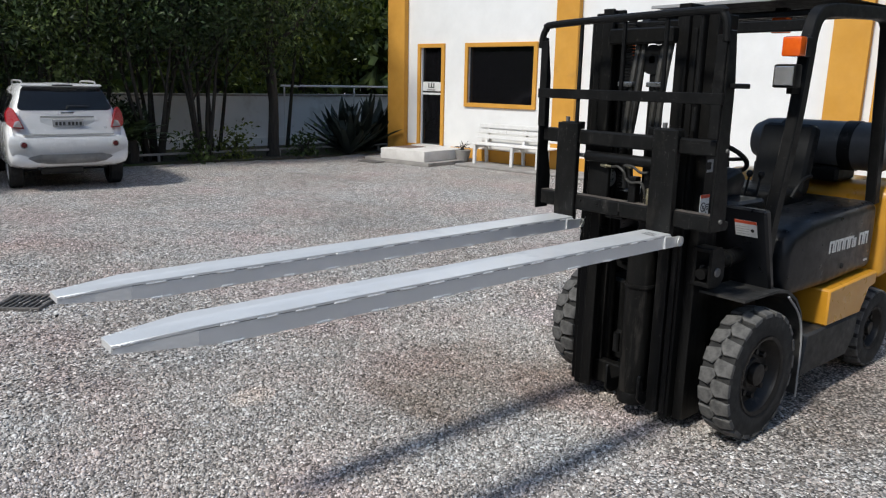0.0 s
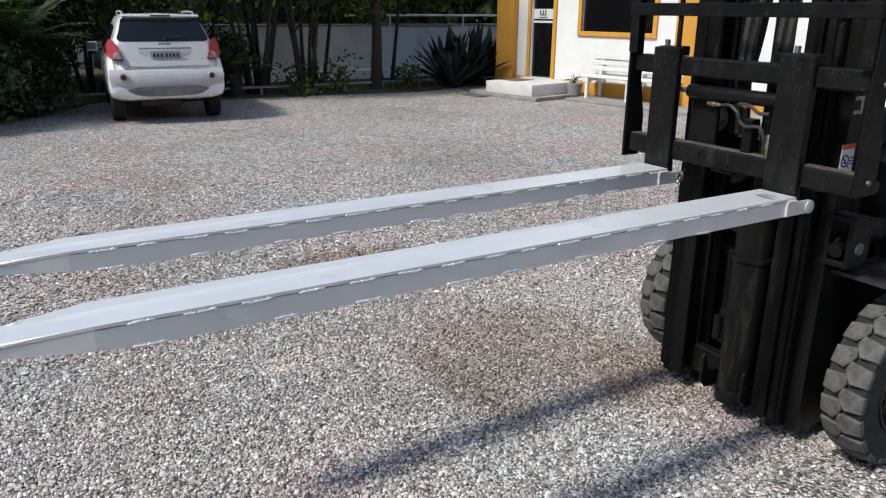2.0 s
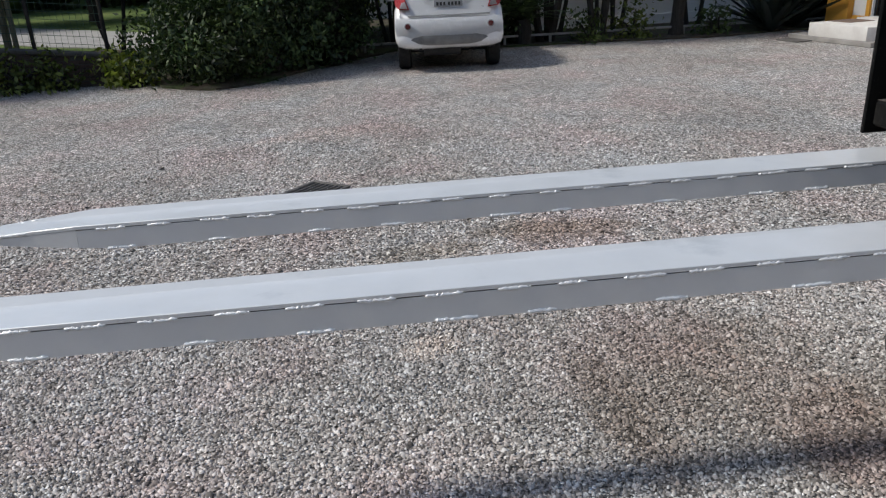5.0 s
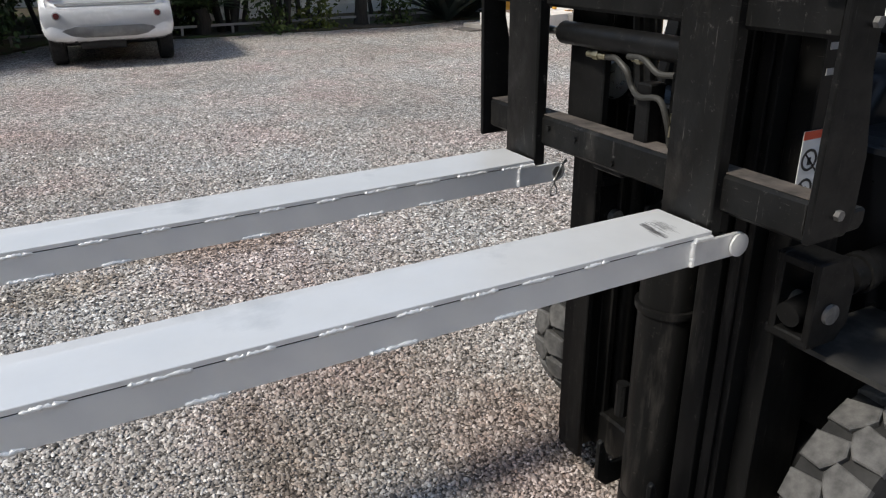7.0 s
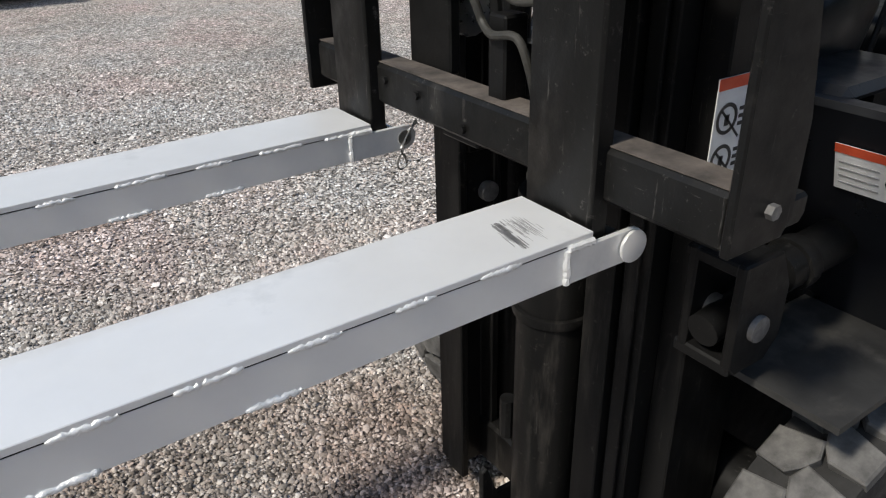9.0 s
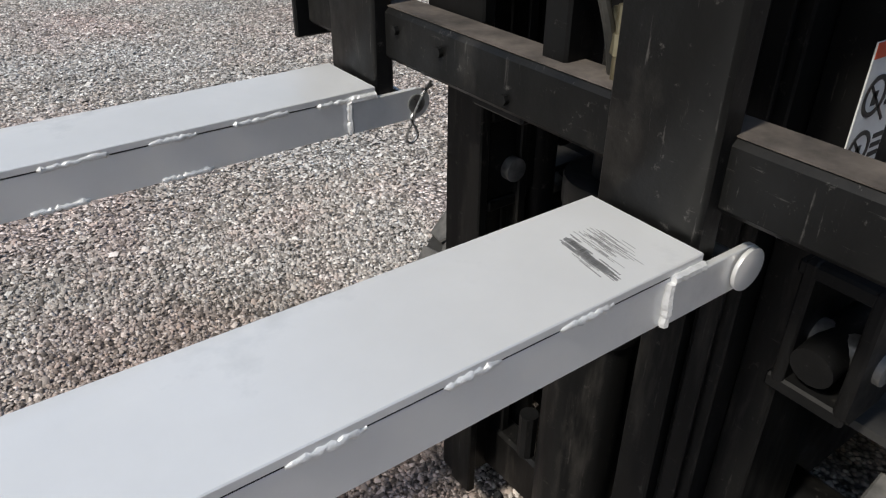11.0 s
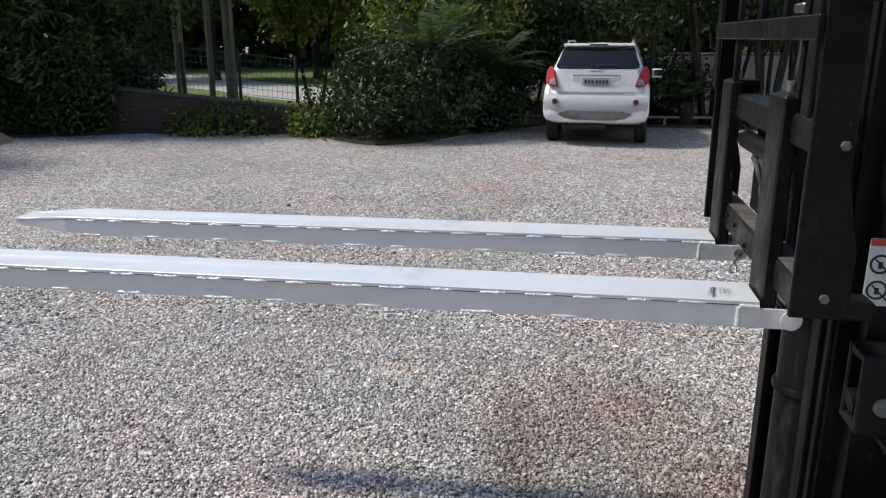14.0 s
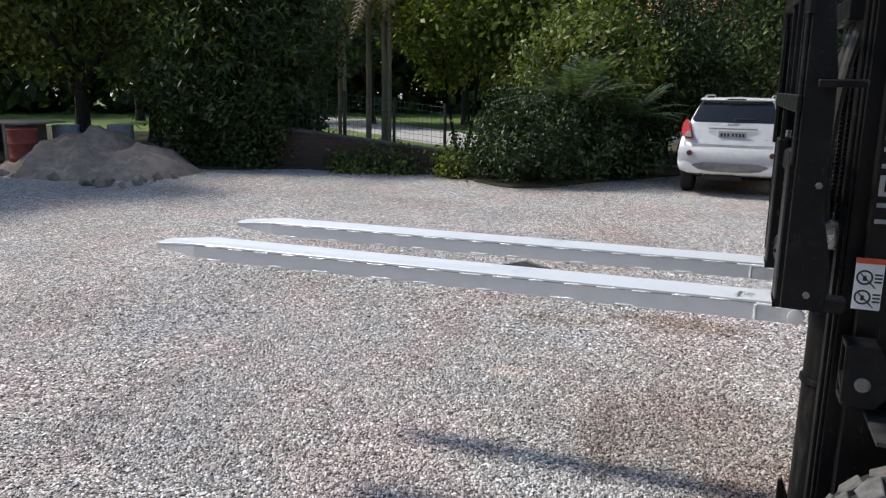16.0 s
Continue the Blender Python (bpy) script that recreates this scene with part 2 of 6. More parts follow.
GRAVEL, STONES = gravel_ground(), gravel_stones()
SOIL = surface("bed_soil", (0.035, 0.028, 0.02), (0.08, 0.062, 0.042), 5, 0.95, stain=(0.05, 0.075, 0.02), stain_scale=1.2, stain_from=0.48, grain=40, bump=0.8, depth=0.02)
BLACK = surface("black_truck_paint", (0.005, 0.005, 0.005), (0.011, 0.0109, 0.0108), 9, 0.45, stain=(0.03, 0.0285, 0.026), stain_scale=5.5, stain_from=0.6, grain=180, bump=0.12, depth=0.001, spec=0.17, scratch=(0.05, 0.048, 0.045))
MAST = surface("worn_mast_steel", (0.0055, 0.0055, 0.0054), (0.012, 0.0117, 0.0112), 7, 0.42, 0.1, stain=(0.05, 0.046, 0.041), stain_scale=4.5, stain_from=0.58, grain=140, bump=0.15, depth=0.001, stretch=(2.2, 2.2, 0.35), spec=0.17, scratch=(0.06, 0.056, 0.05))
SCRATCHED = surface("scratched_fork_steel", (0.005, 0.0051, 0.005), (0.012, 0.0119, 0.0115), 11, 0.45, 0.1, stain=(0.032, 0.03, 0.027), stain_scale=9, stain_from=0.58, grain=160, bump=0.2, depth=0.001, stretch=(1, 1, 0.6), spec=0.2, scratch=(0.09, 0.086, 0.08))
DUSTY = surface("dusty_ledge", (0.03, 0.026, 0.023), (0.13, 0.11, 0.095), 16, 0.9, grain=90, bump=0.3, depth=0.002)
RUBBER = surface("tyre_rubber", (0.012, 0.0117, 0.0113), (0.028, 0.027, 0.0255), 10, 0.85, stain=(0.07, 0.065, 0.06), stain_scale=7, stain_from=0.58, grain=90, bump=0.35, depth=0.002)
TREAD = surface("dusty_tread", (0.045, 0.044, 0.042), (0.15, 0.145, 0.138), 22, 0.9, stain=(0.055, 0.052, 0.05), stain_scale=9, stain_from=0.58, grain=80, bump=0.4, depth=0.003)
CARRUBBER = surface("car_tyre_rubber", (0.012, 0.012, 0.012), (0.024, 0.023, 0.022), 10, 0.85, grain=90, bump=0.3, depth=0.002)
RIM = surface("black_rim", (0.01, 0.0095, 0.009), (0.026, 0.022, 0.019), 10, 0.55, 0.2, stain=(0.11, 0.08, 0.06), stain_scale=9, stain_from=0.6)
FENDER = surface("dusty_fender", (0.016, 0.016, 0.0158), (0.04, 0.039, 0.037), 7, 0.6, stain=(0.075, 0.07, 0.063), stain_scale=6, stain_from=0.52, grain=140, bump=0.2, depth=0.001)
YELLOW = surface("yellow_truck_paint", (0.56, 0.26, 0.02), (0.66, 0.32, 0.03), 4, 0.35, stain=(0.3, 0.16, 0.04), stain_scale=6, stain_from=0.66, grain=150, bump=0.08, depth=0.001, coat=0.3)
SILVER = surface("silver_painted_steel", (0.72, 0.725, 0.72), (0.79, 0.795, 0.79), 5, 0.36, 0.3, stain=(0.55, 0.565, 0.57), stain_scale=2.6, stain_from=0.57, grain=200, bump=0.1, depth=0.0006, rough_var=0.08)
WELD = surface("silver_weld", (0.7, 0.705, 0.705), (0.84, 0.845, 0.845), 90, 0.4, 0.3, grain=300, bump=0.6, depth=0.002)
SCUFF = surface("dark_scuff", (0.14, 0.14, 0.14), (0.5, 0.5, 0.5), 160, 0.5, 0.3, stretch=(0.3, 6, 1))
GAP = surface("dark_seam", (0.01, 0.01, 0.01), (0.02, 0.02, 0.02), 30, 0.8)
STEEL = surface("bright_steel", (0.3, 0.3, 0.295), (0.5, 0.5, 0.49), 20, 0.32, 0.9, grain=200)
DULLSTEEL = surface("dull_bolt_steel", (0.1, 0.1, 0.098), (0.24, 0.235, 0.23), 40, 0.5, 0.5, grain=200)
BRASS = surface("brass_fitting", (0.24, 0.21, 0.13), (0.4, 0.36, 0.25), 30, 0.4, 0.85, grain=200)
HOSE = surface("rubber_hose", (0.02, 0.02, 0.017), (0.045, 0.042, 0.036), 40, 0.6)
VINYL = surface("seat_vinyl", (0.005, 0.0052, 0.0055), (0.01, 0.0105, 0.011), 12, 0.55, grain=220, bump=0.3, spec=0.2)
TANKGREY = surface("grey_tank_paint", (0.05, 0.051, 0.053), (0.09, 0.091, 0.094), 6, 0.5, stain=(0.2, 0.19, 0.17), stain_scale=5, stain_from=0.62)
COWL = surface("dark_cowl_plastic", (0.006, 0.0068, 0.0085), (0.012, 0.0132, 0.016), 6, 0.36, stain=(0.035, 0.033, 0.031), stain_scale=4, stain_from=0.62, grain=200, bump=0.08, spec=0.3)
LABELWHITE = surface("label_white", (0.62, 0.62, 0.6), (0.74, 0.74, 0.73), 20, 0.5)
LETTERS = surface("faded_white_letters", (0.2, 0.2, 0.2), (0.3, 0.3, 0.3), 30, 0.6)
LABELRED = surface("label_red", (0.55, 0.07, 0.03), (0.66, 0.1, 0.04), 20, 0.5)
INK = surface("label_ink", (0.015, 0.015, 0.015), (0.03, 0.03, 0.03), 20, 0.5)
ORANGE = surface("orange_lens", (0.75, 0.1, 0.01), (0.85, 0.14, 0.015), 20, 0.15, coat=0.6)
LENS = surface("lamp_lens", (0.6, 0.6, 0.6), (0.88, 0.88, 0.88), 60, 0.16, 0.75)
CARPAINT = surface("white_car_paint", (0.82, 0.82, 0.82), (0.87, 0.87, 0.87), 3, 0.22, grain=60, bump=0.02, depth=0.001, coat=0.7)
CARGLASS = glass_dark("tinted_car_glass", (0.012, 0.014, 0.017), 0.04, 1.0)
TRIMGREY = surface("grey_trim_plastic", (0.3, 0.3, 0.3), (0.42, 0.42, 0.42), 10, 0.5)
TRIMBLACK = surface("black_trim_plastic", (0.012, 0.012, 0.012), (0.025, 0.025, 0.025), 10, 0.6)
REDLENS = surface("red_lens", (0.27, 0.006, 0.012), (0.4, 0.011, 0.018), 15, 0.3)
CLEARLENS = surface("clear_lens", (0.36, 0.3, 0.3), (0.48, 0.42, 0.42), 15, 0.12, 0.3, coat=0.6)
CHROME = surface("chrome", (0.6, 0.6, 0.6), (0.75, 0.75, 0.75), 20, 0.12, 1.0)
PLATEGREY = surface("plate_grey", (0.3, 0.3, 0.3), (0.36, 0.36, 0.36), 20, 0.5)
WALLWHITE = surface("white_plaster", (0.76, 0.755, 0.74), (0.84, 0.835, 0.82), 1.6, 0.85, stain=(0.68, 0.66, 0.62), stain_scale=0.7, stain_from=0.66, grain=70, bump=0.25, depth=0.004)
OCHRE = surface("ochre_wall_paint", (0.56, 0.27, 0.035), (0.66, 0.33, 0.05), 1.8, 0.8, stain=(0.46, 0.23, 0.05), stain_scale=1.4, stain_from=0.62, grain=60, bump=0.2, depth=0.003)
OFFICEGLASS = glass_dark("dark_office_glass", (0.006, 0.006, 0.007), 0.06)
STONEWHITE = surface("white_step_stone", (0.6, 0.57, 0.54), (0.72, 0.7, 0.67), 4, 0.7, stain=(0.45, 0.38, 0.33), stain_scale=2.5, stain_from=0.6)
BENCHWHITE = surface("white_bench_paint", (0.68, 0.67, 0.65), (0.78, 0.77, 0.75), 8, 0.6, stain=(0.35, 0.33, 0.3), stain_scale=9, stain_from=0.63)
OLDWALL = surface("weathered_white_wall", (0.78, 0.78, 0.77), (0.86, 0.86, 0.85), 1.3, 0.9, stain=(0.5, 0.48, 0.45), stain_scale=0.9, stain_from=0.55, grain=40, bump=0.3, depth=0.004)
BRICKWALL = surface("weathered_brick", (0.05, 0.034, 0.028), (0.12, 0.07, 0.055), 6, 0.92, stain=(0.05, 0.06, 0.03), stain_scale=1.1, stain_from=0.5, grain=60, bump=0.5, depth=0.006)
MORTAR = surface("dark_mortar", (0.06, 0.052, 0.045), (0.11, 0.1, 0.085), 9, 0.95, grain=50, bump=0.5, depth=0.006)
EARTH = surface("excavated_earth", (0.16, 0.125, 0.1), (0.32, 0.265, 0.22), 3.5, 0.95, stain=(0.44, 0.39, 0.33), stain_scale=2.0, stain_from=0.55, grain=25, bump=1.0, depth=0.03)
IRON = surface("cast_iron_grate", (0.09, 0.085, 0.08), (0.19, 0.175, 0.165), 20, 0.75, 0.3)
CONCRETE = surface("old_concrete", (0.24, 0.225, 0.21), (0.36, 0.34, 0.32), 3, 0.9, stain=(0.16, 0.15, 0.13), stain_scale=2, stain_from=0.55, grain=60, bump=0.4, depth=0.004)
BARK = surface("bark", (0.018, 0.015, 0.012), (0.045, 0.038, 0.031), 9, 0.95, grain=30, bump=0.9, depth=0.012, stretch=(3, 3, 0.5))
PALEBARK = surface("pale_palm_bark", (0.2, 0.17, 0.11), (0.36, 0.31, 0.2), 6, 0.9, grain=30, bump=0.5, depth=0.008, stretch=(3, 3, 0.4))
WOOD = surface("grey_planks", (0.16, 0.14, 0.12), (0.28, 0.25, 0.22), 8, 0.85, stretch=(0.4, 4, 4))
DRUMRED = surface("rusty_red_drum", (0.2, 0.035, 0.025), (0.3, 0.06, 0.04), 5, 0.7, stain=(0.12, 0.06, 0.035), stain_scale=5)
DRUMGREY = surface("faded_drum", (0.25, 0.27, 0.3), (0.38, 0.4, 0.42), 5, 0.7, stain=(0.14, 0.1, 0.08), stain_scale=5)
ROADGREY = surface("pale_road", (0.3, 0.29, 0.28), (0.42, 0.41, 0.39), 1.5, 0.95)
ROOFTILE = surface("terracotta_roof", (0.36, 0.15, 0.08), (0.52, 0.25, 0.15), 3, 0.85, stretch=(4, 0.5, 0.5))
FENCEWIRE = surface("green_fence_wire", (0.05, 0.09, 0.06), (0.09, 0.13, 0.09), 9, 0.6)
GRASS = surface("lawn_grass", (0.06, 0.1, 0.02), (0.14, 0.2, 0.045), 0.6, 0.95, stain=(0.18, 0.19, 0.06), stain_scale=0.35, grain=30, bump=1.0, depth=0.03)
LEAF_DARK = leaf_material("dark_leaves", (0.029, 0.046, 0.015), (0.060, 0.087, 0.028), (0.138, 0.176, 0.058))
# darker leaf copy: shade from taller trees is put into its colour
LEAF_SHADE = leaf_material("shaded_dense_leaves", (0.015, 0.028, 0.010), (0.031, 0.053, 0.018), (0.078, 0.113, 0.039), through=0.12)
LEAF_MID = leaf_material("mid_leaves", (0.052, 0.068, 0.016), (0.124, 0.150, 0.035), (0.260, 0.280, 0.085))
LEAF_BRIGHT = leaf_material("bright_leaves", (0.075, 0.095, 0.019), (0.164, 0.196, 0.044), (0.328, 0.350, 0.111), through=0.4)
LEAF_CYCAD = leaf_material("cycad_leaflets", (0.03, 0.055, 0.028), (0.075, 0.115, 0.06), (0.17, 0.21, 0.13))
LEAF_DRY = leaf_material("dry_fronds", (0.07, 0.05, 0.025), (0.14, 0.1, 0.05), (0.22, 0.16, 0.08))
LEAF_AGAVE = leaf_material("agave_leaves", (0.014, 0.02, 0.017), (0.028, 0.04, 0.032), (0.06, 0.075, 0.06), rough=0.45, through=0.05)

# ---- ground and setting ----
def ground_sheet():
    bm = bmesh.new()
    xs = [-600, -60, -20, -10, -5, 0, 5, 10, 20, 60, 600]
    grid = [[bm.verts.new((x, y, 0)) for x in xs] for y in [-600, -60, -20, -10, -5, 0, 5, 10, 20, 60, 600]]
    for a, b in zip(grid, grid[1:]):
        for i in range(len(xs) - 1):
            bm.faces.new((a[i], a[i + 1], b[i + 1], b[i]))
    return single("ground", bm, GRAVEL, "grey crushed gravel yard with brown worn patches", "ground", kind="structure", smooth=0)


ground_sheet()


def wavy(points, step=0.25, amount=0.07, seed=3):
    """An outline with small uneven turns between its corners."""
    rnd = random.Random(seed)
    out = []
    for (x0, y0), (x1, y1) in zip(points, points[1:] + points[:1]):
        d = math.hypot(x1 - x0, y1 - y0)
        k = max(1, int(d / step)) if d < 25 else 1
        for i in range(k):
            w = rnd.uniform(-amount, amount) if k > 1 and i else 0
            t = i / k
            out.append((x0 + (x1 - x0) * t - w * (y1 - y0) / d, y0 + (y1 - y0) * t + w * (x1 - x0) / d))
    return out


BED = [(13.6, 15.3), (10.2, 15.75), (8.9, 15.3), (6.1, 15.6), (4.0, 15.8), (2.1, 16.2), (1.2, 15.0), (0.3, 13.8), (-0.3, 12.75), (-0.9, 12.35), (-1.6, 12.75), (-2.1, 13.4), (-2.75, 13.8), (-6.4, 13.35), (-7.0, 12.8), (-8.4, 12.3), (-12.5, 11.4), (-21, 9.4), (-60, 9), (-60, 80), (60, 80), (60, 15.3)]
single("planting_bed", prism(bmesh.new(), wavy(BED), "z", -0.1, 0.035), SOIL, "dark soil bed with fallen leaves under the trees", "planting bed", kind="structure", smooth=0)
single("lawn", prism(bmesh.new(), wavy([(-64.93, 24.14), (-24.01, 22.28), (-5.41, 19.49), (0.17, 27.86), (0.17, 69.71), (-64.93, 69.71)], 1.0, 0.3, 5), "z", -0.1, 0.05), GRASS, "sunlit green lawn beyond the yard wall", "lawn", kind="structure", smooth=0)
single("road", prism(bmesh.new(), wavy([(-37.03, 39.95), (-17.5, 31.11), (-3.74, 19.02), (-2.16, 21.81), (-14.71, 34.37), (-35.17, 45.53)], 1.5, 0.15, 8), "z", -0.1, 0.07), ROADGREY, "pale dusty lane behind the yard wall", "road", kind="structure", smooth=0)


# loose stones lying on the near gravel
def stones(name, x0, x1, y0, y1, count, size, seed, fine, keep):
    rng = np.random.default_rng(seed)
    p = np.column_stack([rng.uniform(x0, x1, count), rng.uniform(y0, y1, count)])
    p = p[keep(p, rng)]
    n = len(p)
    if fine:
        # chipped lumps: a wide five-sided foot under a smaller three-sided top
        v = np.array([(math.cos(2 * math.pi * k / 5), math.sin(2 * math.pi * k / 5), -0.25) for k in range(5)] + [(0.62 * math.cos(2.1 * k + 0.4), 0.62 * math.sin(2.1 * k + 0.4), 0.85) for k in range(3)], float)
        f = np.array([(5, 6, 7), (0, 1, 5), (1, 6, 5), (1, 2, 6), (2, 3, 6), (3, 7, 6), (3, 4, 7), (4, 0, 7), (0, 5, 7)])
    else:
        v = np.array([(1, 0, 0), (0, 1, 0), (-1, 0, 0), (0, -1, 0), (0, 0, 1), (0, 0, -1)], float)
        f = np.array([(0, 1, 4), (1, 2, 4), (2, 3, 4), (3, 0, 4)])
    r = size * np.exp(rng.normal(0, 0.3, n))[:, None] * np.column_stack([np.ones(n) * 1.15, rng.uniform(0.6, 1.0, n), rng.uniform(0.42, 0.75, n)])
    a, tx, ty = rng.uniform(0, 2 * np.pi, n), rng.normal(0, 0.3, n), rng.normal(0, 0.3, n)
    q = v[None] * r[:, None] * rng.uniform(0.72, 1.2, (n, len(v), 1))
    q[..., 2] += q[..., 0] * tx[:, None] + q[..., 1] * ty[:, None]
    x, y = q[..., 0] * np.cos(a)[:, None] - q[..., 1] * np.sin(a)[:, None], q[..., 0] * np.sin(a)[:, None] + q[..., 1] * np.cos(a)[:, None]
    q = np.stack([x + p[:, 0:1], y + p[:, 1:2], q[..., 2] + rng.uniform(-0.25, 1.25, n)[:, None] * size], -1)
    faces = f[None] + (np.arange(n) * len(v))[:, None, None]
    ob = new(name, mesh_np(name, q.reshape(-1, 3), faces.reshape(-1, 3), STONES))
    return tagged(ob, "loose grey, white and brown crushed stones", "gravel", kind="stuff")


def fade(cx, cy, rx, ry):
    return lambda p, rng: ((p[:, 0] - cx) / rx) ** 2 + ((p[:, 1] - cy) / ry) ** 2 < 1 - 0.35 * rng.random(len(p))


stones("gravel", -0.6, 4.0, 1.55, 4.3, 130000, 0.0069, 11, True, lambda p, rng: (p[:, 1] < 4.3 - 0.4 * rng.random(len(p))))
stones("gravel", -3.0, 6.5, 3.8, 9.0, 150000, 0.0094, 12, False, fade(1.8, 3.8, 4.8, 5.2))
stones("gravel", -3.0, 4.0, 0.4, 3.9, 60000, 0.0092, 13, False, lambda p, rng: ((p[:, 0] < -0.5) | (p[:, 1] < 1.6)) & (rng.random(len(p)) < 0.8))

# ---- drain grate in the gravel ----
def drain():
    d = thing("drain_grate", (0.9, 6.31, 0.0), "rusty cast iron drain grate set in gravel", "drain", turn=-38)
    d.scale = (0.74, 0.88, 1)
    b = bmesh.new()
    for lo, hi in (((-0.27, -0.2, 0), (-0.235, 0.2, 0.03)), ((0.235, -0.2, 0), (0.27, 0.2, 0.03)), ((-0.27, -0.235, 0), (0.27, -0.2, 0.03)), ((-0.27, 0.2, 0), (0.27, 0.235, 0.03))):
        box(b, lo, hi, 0.004)
    part("grate_frame", b, IRON, d)
    part("pit", slab((-0.235, -0.2, 0.001), (0.235, 0.2, 0.006)), GAP, d, "dark pit under the bars")
    for i in range(8):
        x = -0.235 + i * 0.067
        part("bar", slab((x - 0.0105, -0.2, 0.006), (x + 0.0105, 0.2, 0.027), 0.003), IRON, d)


drain()

# ---- office building ----
def building():
    h = thing("office_building", (11.2, 15.35, -0.06), "white plastered office building with ochre pillars and trim", "building", turn=10)
    h.scale = (0.95, 0.95, 0.95)
    # local frame: x into the building, y along the wall
    T, H = 0.25, 6.4
    # openings: door -1.62..-0.95 (0.44..2.86), window -4.42..-2.5 (1.5..2.87)
    for lo, hi in (((0, -16.5, 0), (T, -13.9, H)), ((0, -13.9, 0), (T, -11.5, 1.0)), ((0, -13.9, 4.6), (T, -11.5, H)), ((0, -11.5, 0), (T, -4.42, H)), ((0, -4.42, 0), (T, -2.5, 1.5)), ((0, -4.42, 2.87), (T, -2.5, H)), ((0, -2.5, 0), (T, -1.62, H)), ((0, -1.62, 0), (T, -0.95, 0.4)), ((0, -1.62, 2.86), (T, -0.95, H)), ((0, -0.95, 0), (T, 0.0, H))):
        part("front_wall", slab(lo, hi), WALLWHITE, h, smooth=0)
    part("side_wall", slab((T, -0.25, 0), (9, 0, H)), WALLWHITE, h, smooth=0)
    part("rear_wall", slab((8.75, -16.5, 0), (9, -0.25, H)), WALLWHITE, h, smooth=0)
    part("end_wall", slab((T, -16.5, 0), (8.75, -16.25, H)), WALLWHITE, h, smooth=0)
    part("roof", slab((-0.3, -16.8, H), (9.3, 0.3, H + 0.25), 0.02), CONCRETE, h, smooth=0)
    for y0, y1 in ((-0.47, 0.13), (-5.62, -5.05), (-11.27, -10.67)):
        part("pillar", slab((-0.16, y0, 0.0), (-0.002, y1, H - 0.002), 0.008), OCHRE, h, "ochre painted pillar")
    for y0, y1 in ((-5.05, -2.0), (-0.86, -0.47), (-10.67, -5.62)):
        part("plinth", slab((-0.03, y0, 0), (-0.002, y1, 0.4), 0.004), OCHRE, h, "ochre painted plinth band")
    door = part("door_casing", bmesh_frame(-0.05, 0.1, -1.74, -0.83, 0.4, 2.95, 0.1, sill=False), OCHRE, h, "ochre door casing")
    part("glass", slab((0.06, -1.64, 0.4), (0.09, -0.93, 2.86)), OFFICEGLASS, door, "dark glass door leaf")
    part("sign_sheet", slab((0.05, -1.63, 1.77), (0.058, -0.94, 2.0)), LABELWHITE, door, "white sign on the door glass")
    part("sign_sheet", slab((0.05, -1.63, 1.68), (0.058, -0.94, 1.73)), LABELWHITE, door, "white strip on the door glass")
    mark = bmesh.new()
    for y in (-1.33, -1.245, -1.16):
        box(mark, (0.044, y - 0.017, 1.86), (0.049, y + 0.017, 1.97), 0.002)
    box(mark, (0.044, -1.35, 1.85), (0.049, -1.14, 1.876), 0.002)
    box(mark, (0.044, -1.38, 1.79), (0.049, -1.1, 1.81))
    part("sign_mark", mark, INK, door)
    win = part("window_casing", bmesh_frame(-0.05, 0.1, -4.52, -2.4, 1.42, 2.95, 0.1), OCHRE, h, "ochre window casing")
    part("pane", slab((0.06, -4.43, 1.5), (0.08, -2.49, 2.87)), OFFICEGLASS, win, "dark window pane")
    tall = part("window_casing", bmesh_frame(-0.05, 0.1, -14.0, -11.4, 0.9, 4.7, 0.1), OCHRE, h, "ochre casing of the tall window")
    part("pane", slab((0.06, -13.92, 0.98), (0.08, -11.48, 4.62)), OFFICEGLASS, tall, "dark window pane")
    part("door_sill", slab((-0.3, -1.72, 0.352), (-0.004, -0.88, 0.398), 0.01), STONEWHITE, h, "pale stone door sill")
    return h


def bmesh_frame(x0, x1, y0, y1, z0, z1, w, sill=True):
    b = bmesh.new()
    box(b, (x0, y0, z0), (x1, y0 + w, z1), 0.006)
    box(b, (x0, y1 - w, z0), (x1, y1, z1), 0.006)
    box(b, (x0, y0 + w, z1 - w), (x1, y1 - w, z1), 0.006)
    if sill:
        box(b, (x0, y0 + w, z0), (x1, y1 - w, z0 + w), 0.006)
    return b


OFFICE = building()
LOCAL = pose(11.2, 15.35, 0, 0, 0, 10) @ Matrix.Scale(0.95, 4)


def entrance():
    s = thing("entrance_steps", (11.2, 15.35, 0), "white stone entrance steps with a pale lower slab", "steps", turn=10)
    s.scale = (0.95, 0.95, 0.85)
    part("lower_slab", prism(bmesh.new(), wavy([(-1.78, -2.8), (-0.03, -2.8), (-0.03, -0.6), (-1.7, -0.6)], 0.4, 0.015, 2), "z", 0, 0.1, 0.01), CONCRETE, s, "worn pale concrete slab")
    part("block", slab((-1.7, -2.6, 0.1), (-0.19, -1.15, 0.38), 0.015, None, 2), STONEWHITE, s, "white stone step")
    part("doormat", slab((-1.3, -1.75, 0.38), (-0.7, -1.2, 0.392), 0.004), surface("brown_mat", (0.13, 0.09, 0.07), (0.2, 0.14, 0.11), 30, 0.95), s, "brown doormat")
    part("drain_cover", slab((-2.15, -1.4, 0.0), (-1.8, -0.8, 0.03), 0.004), IRON, s, "dark metal foot scraper")


